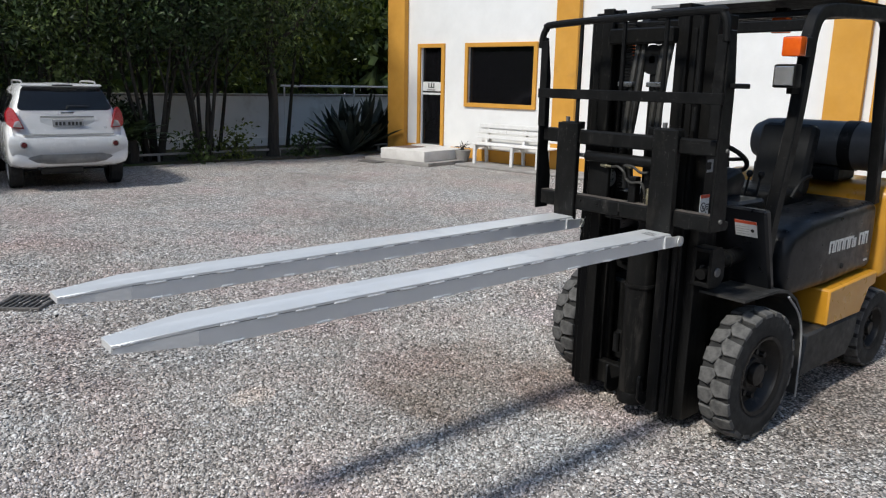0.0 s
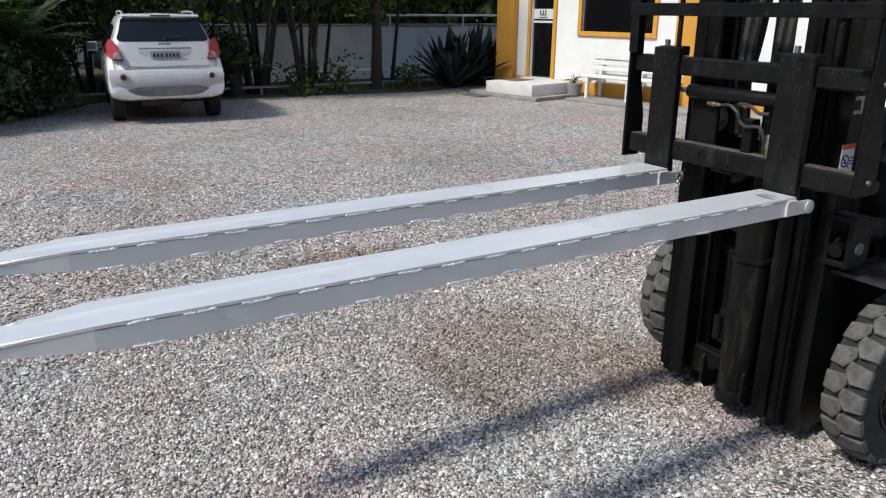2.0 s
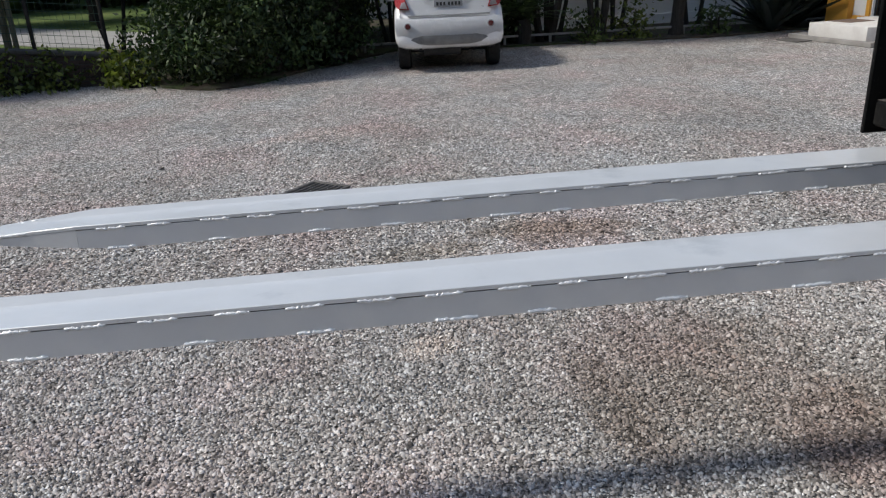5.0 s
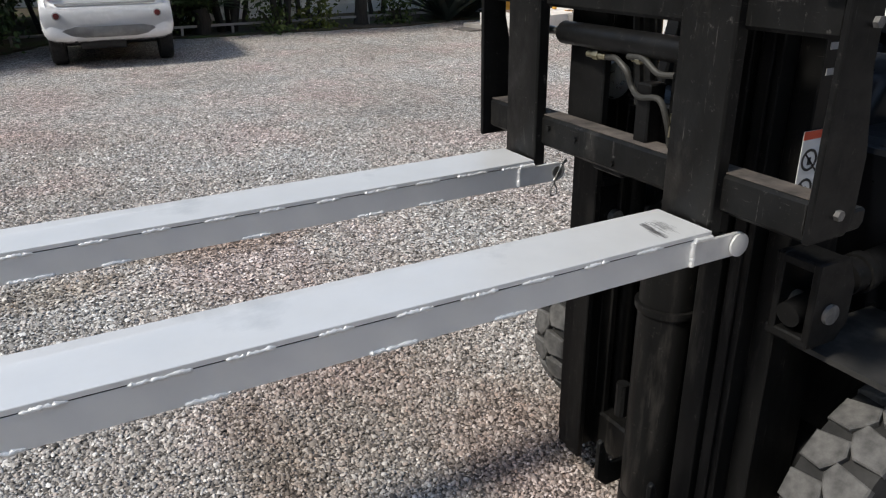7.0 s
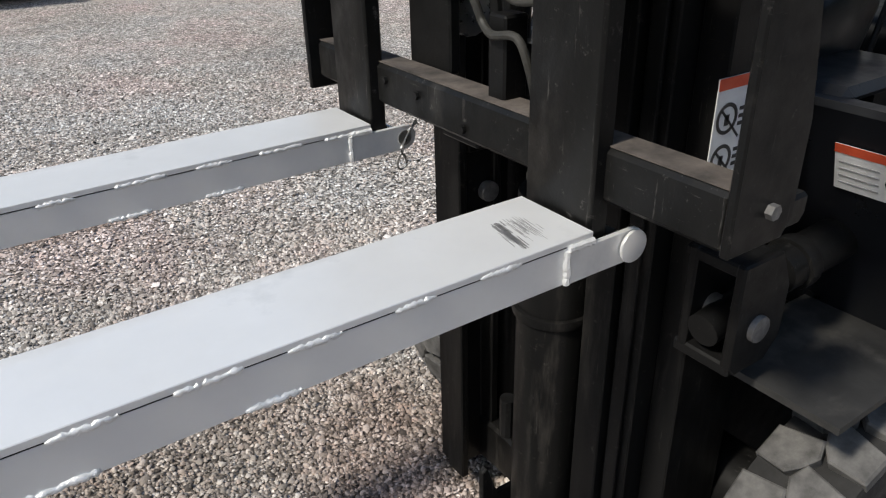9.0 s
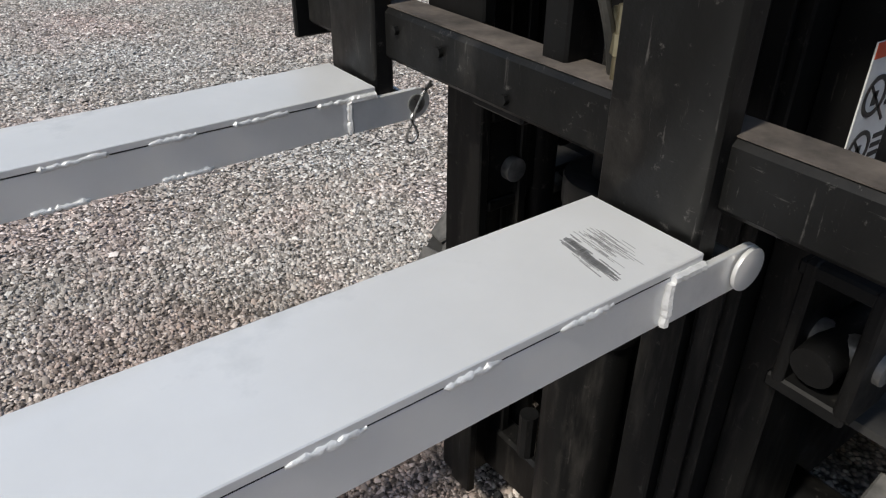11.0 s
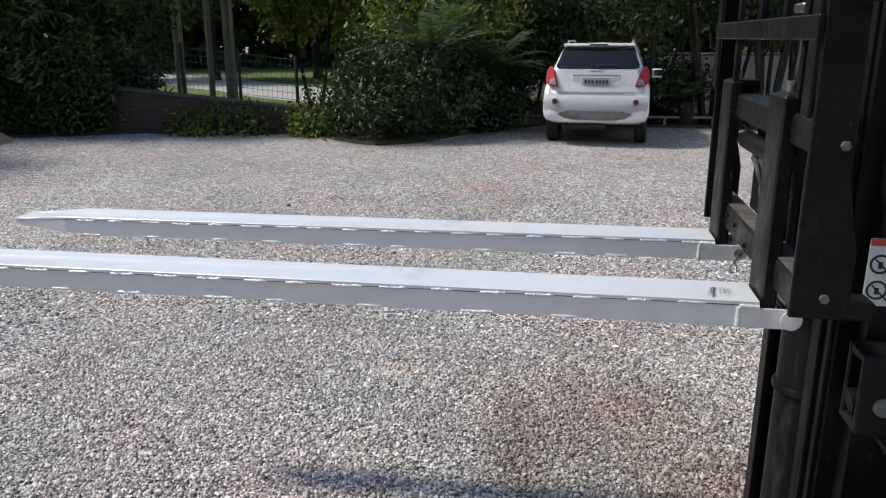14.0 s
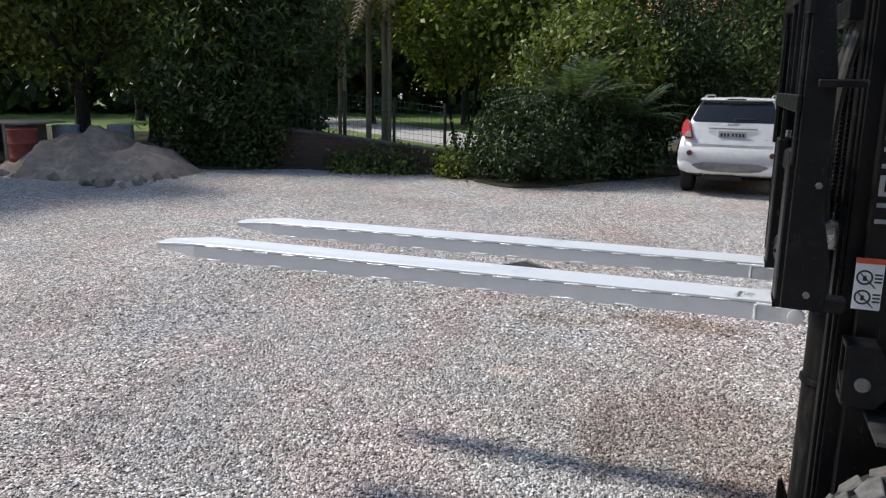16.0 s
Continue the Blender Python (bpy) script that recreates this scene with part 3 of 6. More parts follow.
entrance()
apron = thing("apron", (11.2, 15.35, 0), "pale concrete strip along the office wall", "pavement", kind="structure", turn=10)
part("strip", slab((-0.95, -13.9, 0), (-0.035, -2.8, 0.05), 0.01), CONCRETE, apron)


def bench():
    b = thing("garden_bench", tuple(LOCAL @ Vector((-0.36, -4.02, 0.05))), "white painted slatted garden bench", "bench", turn=10)
    for y in (-0.95, -0.28, 0.75):
        leg = bmesh.new()
        prism(leg, [(-0.26, 0), (-0.2, 0), (-0.19, 0.3), (-0.1, 0.36), (0.1, 0.36), (0.18, 0.3), (0.2, 0), (0.26, 0), (0.24, 0.42), (0.34, 0.86), (0.28, 0.88), (0.18, 0.45), (-0.26, 0.43)], "y", y - 0.035, y + 0.035, 0.006)
        part("leg", leg, BENCHWHITE, b)
    for i in range(5):
        x = -0.27 + i * 0.1
        part("seat_slat", slab((x, -1.25, 0.432), (x + 0.085, 1.0, 0.462), 0.006), BENCHWHITE, b)
    for i in range(3):
        z = 0.55 + i * 0.12
        part("back_slat", slab((0.185 + i * 0.028, -1.25, z), (0.21 + i * 0.028, 1.0, z + 0.09), 0.006), BENCHWHITE, b)


bench()
pot = thing("plant_pot", tuple(LOCAL @ Vector((-0.42, -2.72, 0.05))), "grey stone pot with a withered plant by the bench", "plant pot")
part("bowl", lathe(bmesh.new(), [(0.0, 0.0), (0.13, 0.0), (0.19, 0.26), (0.16, 0.27), (0.14, 0.22), (0.0, 0.22)], (0, 0, 0), "z", 20), CONCRETE, pot)
tw = bmesh.new()
for i in range(14):
    r = random.Random(i)
    tube(tw, curve_points([(0, 0, 0.2), (r.uniform(-.1, .1), r.uniform(-.1, .1), 0.33), (r.uniform(-.22, .22), r.uniform(-.22, .22), r.uniform(0.32, 0.5))], 3), 0.006, 5)
part("twigs", tw, BARK, pot)

# ---- walls and fences round the yard ----
def old_wall():
    w = thing("wall_white", (3.7, 18.7, -0.23), "weathered white rendered garden wall", "wall", kind="structure")
    part("panel", slab((-0.4, -0.1, 0), (9.6, 0.1, 1.6), 0.01), OLDWALL, w, smooth=0)
    part("coping", slab((-0.4, -0.14, 1.602), (9.6, 0.14, 1.66), 0.01), CONCRETE, w, smooth=0)
    part("lower_band", slab((-0.4, -0.16, 0), (9.6, -0.102, 0.5), 0.01), OLDWALL, w, smooth=0)


old_wall()


def low_rail():
    r = thing("low_garden_rail", (7.5, 15.95, 0), "low white garden rail along the bed", "rail", kind="structure")
    for i in range(13):
        x = -7 + i * 0.96
        part("post", slab((x, -0.03, 0), (x + 0.05, 0.03, 0.17), 0.006), CONCRETE, r)
    part("top_bar", slab((-7, -0.035, 0.17), (5.1, 0.035, 0.215), 0.006), CONCRETE, r)


low_rail()


def handrail():
    r = thing("metal_handrail", (10.9, 17.9, -0.2), "pale tubular metal handrail by the office corner", "rail", kind="structure")
    part("tube", rod(bmesh.new(), (-1.6, 0, 1.86), (3.2, 0, 1.86), 0.03, 10), OLDWALL, r)
    for x in (-1.5, 0.7, 3.0):
        part("post", rod(bmesh.new(), (x, 0, 0), (x, 0, 1.83), 0.025, 8), OLDWALL, r)


handrail()


def brick_wall():
    w = thing("wall_brick", (-2.75, 13.85, 0), "low weathered brick retaining wall with ivy", "wall", kind="structure", turn=6.8)
    L = 4.9
    body = bmesh.new()
    prism(body, [(-L, 0), (0, 0), (0, 0.44), (-L, 0.98)], "y", 0.0, 0.22)
    part("core", body, MORTAR, w, smooth=0)
    part("coping", prism(bmesh.new(), [(-L, 0.982), (0, 0.442), (0, 0.5), (-L, 1.04)], "y", -0.05, 0.26, 0.008), MORTAR, w, smooth=0)
    return w


BRICK_ROOT = brick_wall()


def mesh_fence():
    f = thing("wire_fence", (-2.75, 14.1, 0), "green wire mesh fence with dark posts", "fence", kind="structure", turn=6.8)
    for i in range(5):
        x = -4.8 + i * 1.15
        z = 0.45 - x * 0.11
        part("post", rod(bmesh.new(), (x, 0.1, z - 0.1), (x, 0.1, z + 1.0), 0.035, 8), BARK, f)
    wires = bmesh.new()
    for k in range(7):
        z = 0.15 + k * 0.13
        rod(wires, (-4.8, 0.1, 0.97 + z), (-0.2, 0.1, 0.47 + z), 0.004, 4)
    for i in range(46):
        x = -4.8 + i * 0.1
        z = 0.45 - x * 0.11
        rod(wires, (x, 0.1, z), (x, 0.1, z + 0.95), 0.003, 4)
    part("wire_mesh", wires, FENCEWIRE, f, smooth=0)


mesh_fence()


def earth_heap():
    rnd = random.Random(4)
    bm = bmesh.new()
    N, M = 40, 30
    grid = []
    for j in range(M + 1):
        row = []
        for i in range(N + 1):
            u, v = i / N * 2 - 1, j / M * 2 - 1
            r = math.hypot(u, v)
            hgt = max(0.0, 1 - r) ** 0.7 * 0.92
            p = Vector((u * 2.3, v * 1.7, 0))
            hgt += (noise.noise(p * 1.7) * 0.26 + noise.noise(p * 5) * 0.12 + noise.noise(p * 11) * 0.06) * min(1, max(0, 1.1 - r) * 3)
            row.append(bm.verts.new((p.x - 0.25 * hgt, p.y, max(-0.03, hgt - 0.02))))
        grid.append(row)
    for a, b in zip(grid, grid[1:]):
        for i in range(N):
            bm.faces.new((a[i], a[i + 1], b[i + 1], b[i]))
    ob = single("dirt_mound", bm, EARTH, "heap of dry brown earth and rubble", "earth heap", smooth=60)
    ob.location = (-9.8, 11.3, 0)
    st = bmesh.new()
    for i in range(46):
        x, y = rnd.uniform(-1.2, 2.5), rnd.uniform(-1.7, 0.2)
        s = rnd.uniform(0.03, 0.13)
        m = pose(x - 9.8, y + 11.3 - 0.25 * abs(x), s * 0.4, rnd.uniform(0, 90), rnd.uniform(0, 90), rnd.uniform(0, 90))
        box(st, (-s, -s * 0.7, -s * 0.5), (s, s * 0.7, s * 0.5), s * 0.25, m)
    single("rubble", st, EARTH, "lumps of earth and stone beside the heap", "rubble", kind="stuff")


earth_heap()


def drum(at, material, label):
    d = thing("steel_drum", at, label, "drum", "drums by the earth heap")
    prof = [(0, 0), (0.28, 0), (0.29, 0.02), (0.285, 0.04), (0.285, 0.28), (0.297, 0.3), (0.285, 0.32), (0.285, 0.58), (0.297, 0.6), (0.285, 0.62), (0.285, 0.86), (0.295, 0.88), (0.28, 0.9), (0.27, 0.87), (0, 0.87)]
    part("barrel", lathe(bmesh.new(), prof, (0, 0, 0), "z", 24), material, d)
    part("bung", rod(bmesh.new(), (0.15, 0, 0.871), (0.15, 0, 0.885), 0.035, 10), STEEL, d)


drum((-11.0, 10.5, 0), DRUMRED, "rusty red steel drum under the plank table")
drum((-10.4, 12.6, 0), DRUMGREY, "faded grey steel drum beside the earth heap")
drum((-11.3, 11.9, 0), DRUMGREY, "faded grey steel drum behind the red one")


def plank_table():
    t = thing("plank_table", (-12.6, 11.1, 0), "makeshift table of grey planks", "table")
    for i in range(5):
        part("plank", slab((-1.3, -0.62 + i * 0.25, 0.96), (1.5, -0.39 + i * 0.25, 1.0), 0.006, pose(0, 0, 0, 0, 0, 6 - i)), WOOD, t)
    for x in (-1.1, 0.9):
        part("trestle", slab((x, -0.5, 0), (x + 0.1, 0.55, 0.96), 0.01), WOOD, t)


plank_table()

# ---- forklift ----
def forklift():
    YC = 2.04
    f = thing_world("forklift", (4.3, YC, 0), "yellow and black gas forklift truck with raised carriage", "forklift")

    def P(name, bm, mat, label="", parent=f, smooth=35):
        return part(name, bm, mat, parent, label, smooth)

    # mast rails: outer, middle and inner channels on both sides, open towards each other
    for side in (-1, 1):
        for name, off, x0, x1, z0, z1, flange in (("outer_mast_rail", 0.38, 3.215, 3.39, 0.07, 2.22, 0.06), ("middle_mast_rail", 0.318, 3.17, 3.31, 0.075, 2.25, 0.06), ("inner_mast_rail", 0.256, 3.15, 3.27, 0.09, 2.27, 0.068)):
            w = 0.022
            yo = YC + side * off + (0.028 if side > 0 else 0)
            yi, ym = yo - side * flange, yo - side * w
            b = prism(bmesh.new(), [(x0, yo), (x1, yo), (x1, yi), (x1 - w, yi), (x1 - w, ym), (x0 + w, ym), (x0 + w, yi), (x0, yi)], "z", z0, z1, 0.003)
            P(name, b, MAST)
        # rib strips on the rail face
        y0 = YC + side * 0.3
        P("rail_strip", slab((3.16, min(y0, y0 - side * 0.03), 0.1), (3.1695, max(y0, y0 - side * 0.03), 2.15), 0.002), MAST)
        # lift cylinder behind the rail
        P("side_lift_cylinder", rod(bmesh.new(), (3.33, YC + side * 0.25, 0.15), (3.33, YC + side * 0.25, 2.15), 0.035, 14), MAST)
        # lift chains
        ch = bmesh.new()
        for k in range(56):
            z = 1.3 + k * 0.0165
            yy = YC + side * 0.09
            box(ch, (3.15, yy - 0.024, z), (3.165, yy + 0.024, z + 0.013), 0.002)
        P("lift_chain", ch, BLACK, "oily lift chain")
        # roller on the carriage
        P("carriage_roller", rod(bmesh.new(), (3.14, YC + side * 0.21, 1.36), (3.14, YC + side * 0.15, 1.36), 0.05, 18, bevel=0.005), STEEL)
    for z0, z1, x0, x1 in ((0.1, 0.24, 3.24, 3.3), (1.15, 1.27, 3.3, 3.35), (2.1, 2.2, 3.3, 3.35)):
        P("mast_crossbar", slab((x0, YC - 0.33, z0), (x1, YC + 0.33, z1), 0.008), MAST)
    P("mast_crossbar", slab((3.2, YC - 0.27, 2.12), (3.26, YC + 0.27, 2.2), 0.008), MAST)
    P("mast_crossbar", slab((3.1, YC - 0.2, 2.08), (3.16, YC + 0.2, 2.16), 0.008), MAST)
    # central lift cylinder with collar and foot
    CX, CY = 3.19, 1.972
    cyl = P("lift_cylinder", rod(bmesh.new(), (CX, CY, 0.12), (CX, CY, 1.02), 0.08, 28, bevel=0.006), MAST, "black central lift cylinder")
    P("collar", rod(bmesh.new(), (CX, CY, 0.775), (CX, CY, 0.797), 0.09, 28, bevel=0.005), MAST, "", cyl)
    P("piston_rod", rod(bmesh.new(), (CX, CY, 1.02), (CX, CY, 1.95), 0.04, 20), BLACK, "", cyl)
    P("cap", rod(bmesh.new(), (CX, CY, 1.0), (CX, CY, 1.05), 0.083, 28, bevel=0.006), MAST, "", cyl)
    P("foot", rod(bmesh.new(), (CX, CY, 0.09), (CX, CY, 0.16), 0.084, 24, bevel=0.008), BLACK, "", cyl)
    for dy in (-0.17, 0.05):
        br = bmesh.new()
        prism(br, [(CX - 0.11, 0.16), (CX - 0.07, 0.12), (CX + 0.03, 0.12), (CX + 0.03, 0.2), (CX - 0.06, 0.2), (CX - 0.095, 0.3), (CX - 0.11, 0.29)], "y", CY + dy + 0.052, CY + dy + 0.068, 0.003)
        P("foot_bracket", br, SCRATCHED, "", cyl)
    P("flow_valve", rod(bmesh.new(), (CX - 0.02, CY + 0.12, 0.36), (CX - 0.02, CY + 0.12, 0.47), 0.02, 10), BLACK, "", cyl)
    sheave = P("sheave", lathe(bmesh.new(), [(0.02, -0.03), (0.075, -0.03), (0.075, -0.02), (0.06, -0.012), (0.06, 0.012), (0.075, 0.02), (0.075, 0.03), (0.02, 0.03)], (3.17, YC - 0.06, 2.0), "x", 24), BLACK)
    for dy in (-0.12, 0.06):
        P("hose_clamp", slab((3.08, YC + dy - 0.045, 1.86), (3.13, YC + dy + 0.045, 1.885), 0.004), STEEL, "bright steel hose clamp")
    for i, dy in enumerate((-0.16, -0.12, 0.0, 0.035)):
        P("mast_hose", tube(bmesh.new(), curve_points([(3.12, YC + dy, 1.32), (3.1, YC + dy + 0.01, 1.6), (3.12, YC + dy, 1.9), (3.16, YC + dy, 2.1)], 5), 0.016, 8), HOSE)
    # carriage bars
    for name, z0, z1 in (("lower_carriage_bar", 1.18, 1.263), ("upper_carriage_bar", 1.545, 1.622)):
        b = bmesh.new()
        prism(b, [(2.985, z0), (3.05, z0), (3.05, z1), (2.985, z1)], "y", 1.47, 2.575, 0.008)
        P(name, b, SCRATCHED)
    P("dusty_ledge", slab((2.99, 1.475, 1.2635), (3.045, 2.57, 1.2655)), DUSTY, "brown dust on the lower carriage bar")
    P("carriage_plate", slab((3.05, YC - 0.2, 1.17), (3.075, YC - 0.13, 1.66), 0.004), BLACK)
    P("carriage_plate", slab((3.05, YC + 0.1, 1.26), (3.075, YC + 0.24, 1.57), 0.004), BLACK)
    P("side_shift_cylinder", rod(bmesh.new(), (3.02, 2.27, 1.483), (3.02, 1.78, 1.483), 0.029, 20, bevel=0.004), BLACK)
    P("side_shift_rod", rod(bmesh.new(), (3.02, 2.36, 1.483), (3.02, 2.27, 1.483), 0.011, 12), STEEL, "bright steel rod")
    P("shift_stop", slab((3.0, 1.99, 1.165), (3.06, 2.1, 1.195), 0.004), BLACK)
    for yy, zz in ((2.008, 1.202), (2.155, 1.229), (2.27, 1.235)):
        P("carriage_bolt", rod(bmesh.new(), (2.986, yy, zz), (2.978, yy, zz), 0.0075, 6), SCRATCHED, "dark bolt head")
    # hydraulic hoses and brass fittings behind the carriage window
    for pts in ([(3.03, 2.15, 1.44), (3.02, 2.09, 1.44), (3.0, 2.04, 1.445), (3.0, 2.0, 1.42), (3.01, 1.99, 1.385), (3.0, 1.95, 1.37), (3.0, 1.89, 1.375), (3.01, 1.87, 1.33), (3.03, 1.87, 1.262)],
                [(3.0, 2.0, 1.455), (3.0, 1.95, 1.455), (3.0, 1.9, 1.43), (3.01, 1.86, 1.43)]):
        P("hydraulic_hose", tube(bmesh.new(), curve_points(pts, 5), 0.0072, 10), HOSE, "grey rubber hydraulic hose")
    for a, b_, r in (((3.02, 2.17, 1.44), (3.02, 2.1, 1.44), 0.008), ((3.005, 1.99, 1.452), (3.005, 1.94, 1.452), 0.008), ((3.02, 1.855, 1.262), (3.02, 1.855, 1.35), 0.009), ((3.04, 1.88, 1.262), (3.04, 1.88, 1.34), 0.009)):
        q = bmesh.new()
        rod(q, a, b_, r, 12, bevel=0.002)
        m = Vector(a).lerp(Vector(b_), 0.5)
        d = (Vector(b_) - Vector(a)) * 0.14
        rod(q, m - d, m + d, r * 1.45, 6, bevel=0.001)
        P("hose_fitting", q, BRASS, "brass hydraulic fitting")
    P("valve_block", slab((3.01, 1.93, 1.26), (3.06, 1.975, 1.4), 0.004), BLACK)
    # fork shanks with their hooks
    for y0, y1 in ((1.672, 1.815), (2.303, 2.446)):
        b = bmesh.new()
        prism(b, [(2.962, 1.085), (3.0, 1.07), (3.0, 1.56), (2.998, 1.66), (2.962, 1.66)], "y", y0, y1, 0.005)
        s = P("fork_shank", b, SCRATCHED, "scuffed black steel fork shank")
        P("fork_hook", slab((2.97, y0 + 0.02, 1.624), (3.055, y1 - 0.02, 1.664), 0.004), SCRATCHED, "", s)
        P("lock_pin", rod(bmesh.new(), (3.0, (y0 + y1) / 2 + 0.03, 1.64), (3.0, (y0 + y1) / 2 + 0.03, 1.69), 0.012, 10), STEEL, "", s)
        P("fork_blade", slab((1.2, y0 + 0.012, 1.082), (2.965, y1 - 0.012, 1.114), 0.004), BLACK, "", s)
    # load backrest
    for y, x1, z0 in ((1.458, 3.062, 1.187), (2.592, 3.05, 1.152)):
        b = bmesh.new()
        prism(b, [(2.966, z0), (x1 + 0.01, z0), (x1 + 0.028, z0 + 0.025), (x1 + 0.028, 1.34), (x1 - 0.005, 1.5), (x1 - 0.01, 1.9), (x1 - 0.04, 2.12), (2.966, 2.12)], "y", y - 0.007, y + 0.007, 0.003)
        post = P("backrest_side_plate", b, BLACK)
        for z in (1.236, 1.575):
            P("bolt", rod(bmesh.new(), (3.035, y - 0.007, z), (3.035, y - 0.017, z), 0.0105, 6), DULLSTEEL, "dull steel bolt head", post)
        P("backrest_post", slab((2.953, min(y, y + (0.05 if y < 2 else -0.05)), 1.63), (2.965, max(y, y + (0.05 if y < 2 else -0.05)), 2.1), 0.003), BLACK)
    arc = [(2.965, 2.598, 2.06), (2.965, 2.592, 2.12), (2.965, 2.567, 2.165), (2.965, 2.515, 2.185), (2.965, YC, 2.2), (2.965, 1.54, 2.21), (2.965, 1.495, 2.195), (2.965, 1.472, 2.15), (2.965, 1.466, 2.07)]
    P("backrest_top_bar", tube(bmesh.new(), curve_points(arc, 4), 0.019, 10), BLACK)
    P("backrest_middle_bar", slab((2.951, 1.452, 1.788), (2.966, 2.6, 1.84), 0.003), BLACK)
    for y in (2.32, 2.04, 1.79, 1.6):
        P("backrest_bar", slab((2.967, y - 0.009, 1.66 if y in (2.32, 1.6) else 1.84), (2.985, y + 0.009, 2.195), 0.003), BLACK)
    P("carriage_end_bracket", prism(bmesh.new(), [(3.052, 1.18), (3.14, 1.18), (3.152, 1.195), (3.152, 1.225), (3.052, 1.225)], "y", 1.468, 1.535, 0.005), SCRATCHED, "scuffed black carriage end bracket")
    P("side_bracket", slab((3.0, 1.418, 1.862), (3.13, 1.45, 1.885), 0.004), BLACK)

    # brand lettering on the mast becomes plain bars, with the warning label
    yl = YC - 0.3825
    for k in range(7):
        z, x0 = 1.44 + k * 0.088, 3.228
        letter = bmesh.new()
        for lo, hi in (((0, 0), (0.055, 0.014)), ((0, 0.052), (0.055, 0.066)), ((0.0 if k % 2 else 0.04, 0.014), (0.015 if k % 2 else 0.055, 0.052))):
            box(letter, (x0 + lo[0], yl, z + lo[1]), (x0 + hi[0], yl + 0.002, z + hi[1]))
        P("letter_bar", letter, LETTERS, "plain pale letter block")
    lab = P("warning_label", slab((3.193, yl - 0.0005, 1.155), (3.276, yl + 0.0015, 1.326)), LABELWHITE, "white warning label with a red band")
    P("red_band", slab((3.193, yl - 0.0015, 1.308), (3.276, yl - 0.0006, 1.326)), LABELRED, "", lab)
    for zc in (1.262, 1.196):
        q = bmesh.new()
        lathe(q, [(0.019, -0.0004), (0.025, -0.0004), (0.025, 0.0004), (0.019, 0.0004)], (3.222, yl - 0.0012, zc), "y", 24, True)
        box(q, (3.204, yl - 0.0016, zc - 0.002), (3.27, yl - 0.0008, zc + 0.002), 0, Matrix.Translation((3.222, 0, zc)) @ pose(0, 0, 0, 0, 45, 0) @ Matrix.Translation((-3.222, 0, -zc)))
        box(q, (3.217, yl - 0.0016, zc - 0.011), (3.227, yl - 0.0008, zc + 0.006))
        P("warning_sign", q, INK, "", lab)
        for k in range(3):
            P("text_bar", slab((3.251, yl - 0.0015, zc - 0.016 + k * 0.012), (3.273, yl - 0.0006, zc - 0.01 + k * 0.012)), INK, "", lab)

    # tilt cylinders with their clevis brackets
    for side in (-1, 1):
        y = YC + (-0.43 if side < 0 else 0.28)
        b = bmesh.new()
        out = [(3.180, 0.872), (3.200, 0.852), (3.280, 0.852), (3.315, 0.892), (3.315, 0.992), (3.280, 1.062), (3.180, 1.062)]
        for dy in ((-0.058, 0.03) if side < 0 else (-0.048, 0.04)):
            prism(b, [(x, z) for x, z in out], "y", y + dy - 0.0, y + dy + 0.018, 0.004)
        box(b, (3.182, y - 0.056, 1.037), (3.280, y + 0.056, 1.060), 0.004)
        box(b, (3.182, y - 0.056, 0.854), (3.280, y + 0.056, 0.878), 0.004)
        cl = P("clevis_bracket", b, BLACK)
        P("clevis_pin", rod(bmesh.new(), (3.238, y - 0.068, 0.934), (3.238, y + 0.055, 0.934), 0.024, 18, bevel=0.003), DULLSTEEL, "dull steel pin", cl)
        q = rod(bmesh.new(), (3.18, y, 0.920), (3.45, y, 0.965), 0.03, 16)
        rod(q, (3.36, y, 0.97), (3.75, y, 0.99), 0.042, 20, bevel=0.004)
        rod(q, (3.4, y, 0.972), (3.43, y, 0.974), 0.05, 20, bevel=0.003)
        P("tilt_cylinder", q, BLACK)

    # chassis, front plate and fenders
    P("chassis", slab((3.4, YC - 0.28, 0.2), (5.3, YC + 0.36, 0.72), 0.02), BLACK)
    P("front_axle", rod(bmesh.new(), (3.48, YC - 0.52, 0.36), (3.48, YC + 0.52, 0.36), 0.09, 18), BLACK)
    b = bmesh.new()
    prism(b, [(3.62, 0.76), (3.67, 0.76), (3.52, 1.25), (3.46, 1.25)], "y", YC - 0.6, YC + 0.56, 0.012)
    pl = P("front_plate", b, COWL, "black steel front plate")
    tilt = Matrix.Translation((3.492, -0.033, 1.142)) @ pose(0, 0, 0, 0, -18.2, 0)
    P("notice_label", slab((-0.0025, 1.525, -0.05), (-0.001, 1.648, 0.042), 0, tilt), LABELWHITE, "white notice label with a red band", pl)
    P("red_band", slab((-0.004, 1.525, 0.025), (-0.0026, 1.648, 0.042), 0, tilt), LABELRED, "", pl)
    for k in range(4):
        P("text_bar", slab((-0.004, 1.57, -0.036 + k * 0.014), (-0.0026, 1.64, -0.0335 + k * 0.014), 0, tilt), PLATEGREY, "", pl)
    P("sign_mark", rod(bmesh.new(), tilt @ Vector((-0.0026, 1.55, -0.012)), tilt @ Vector((-0.0042, 1.55, -0.012)), 0.01, 12), INK, "", pl)
    P("dash", slab((3.5, YC - 0.42, 1.235), (3.8, YC + 0.42, 1.265), 0.015), COWL)
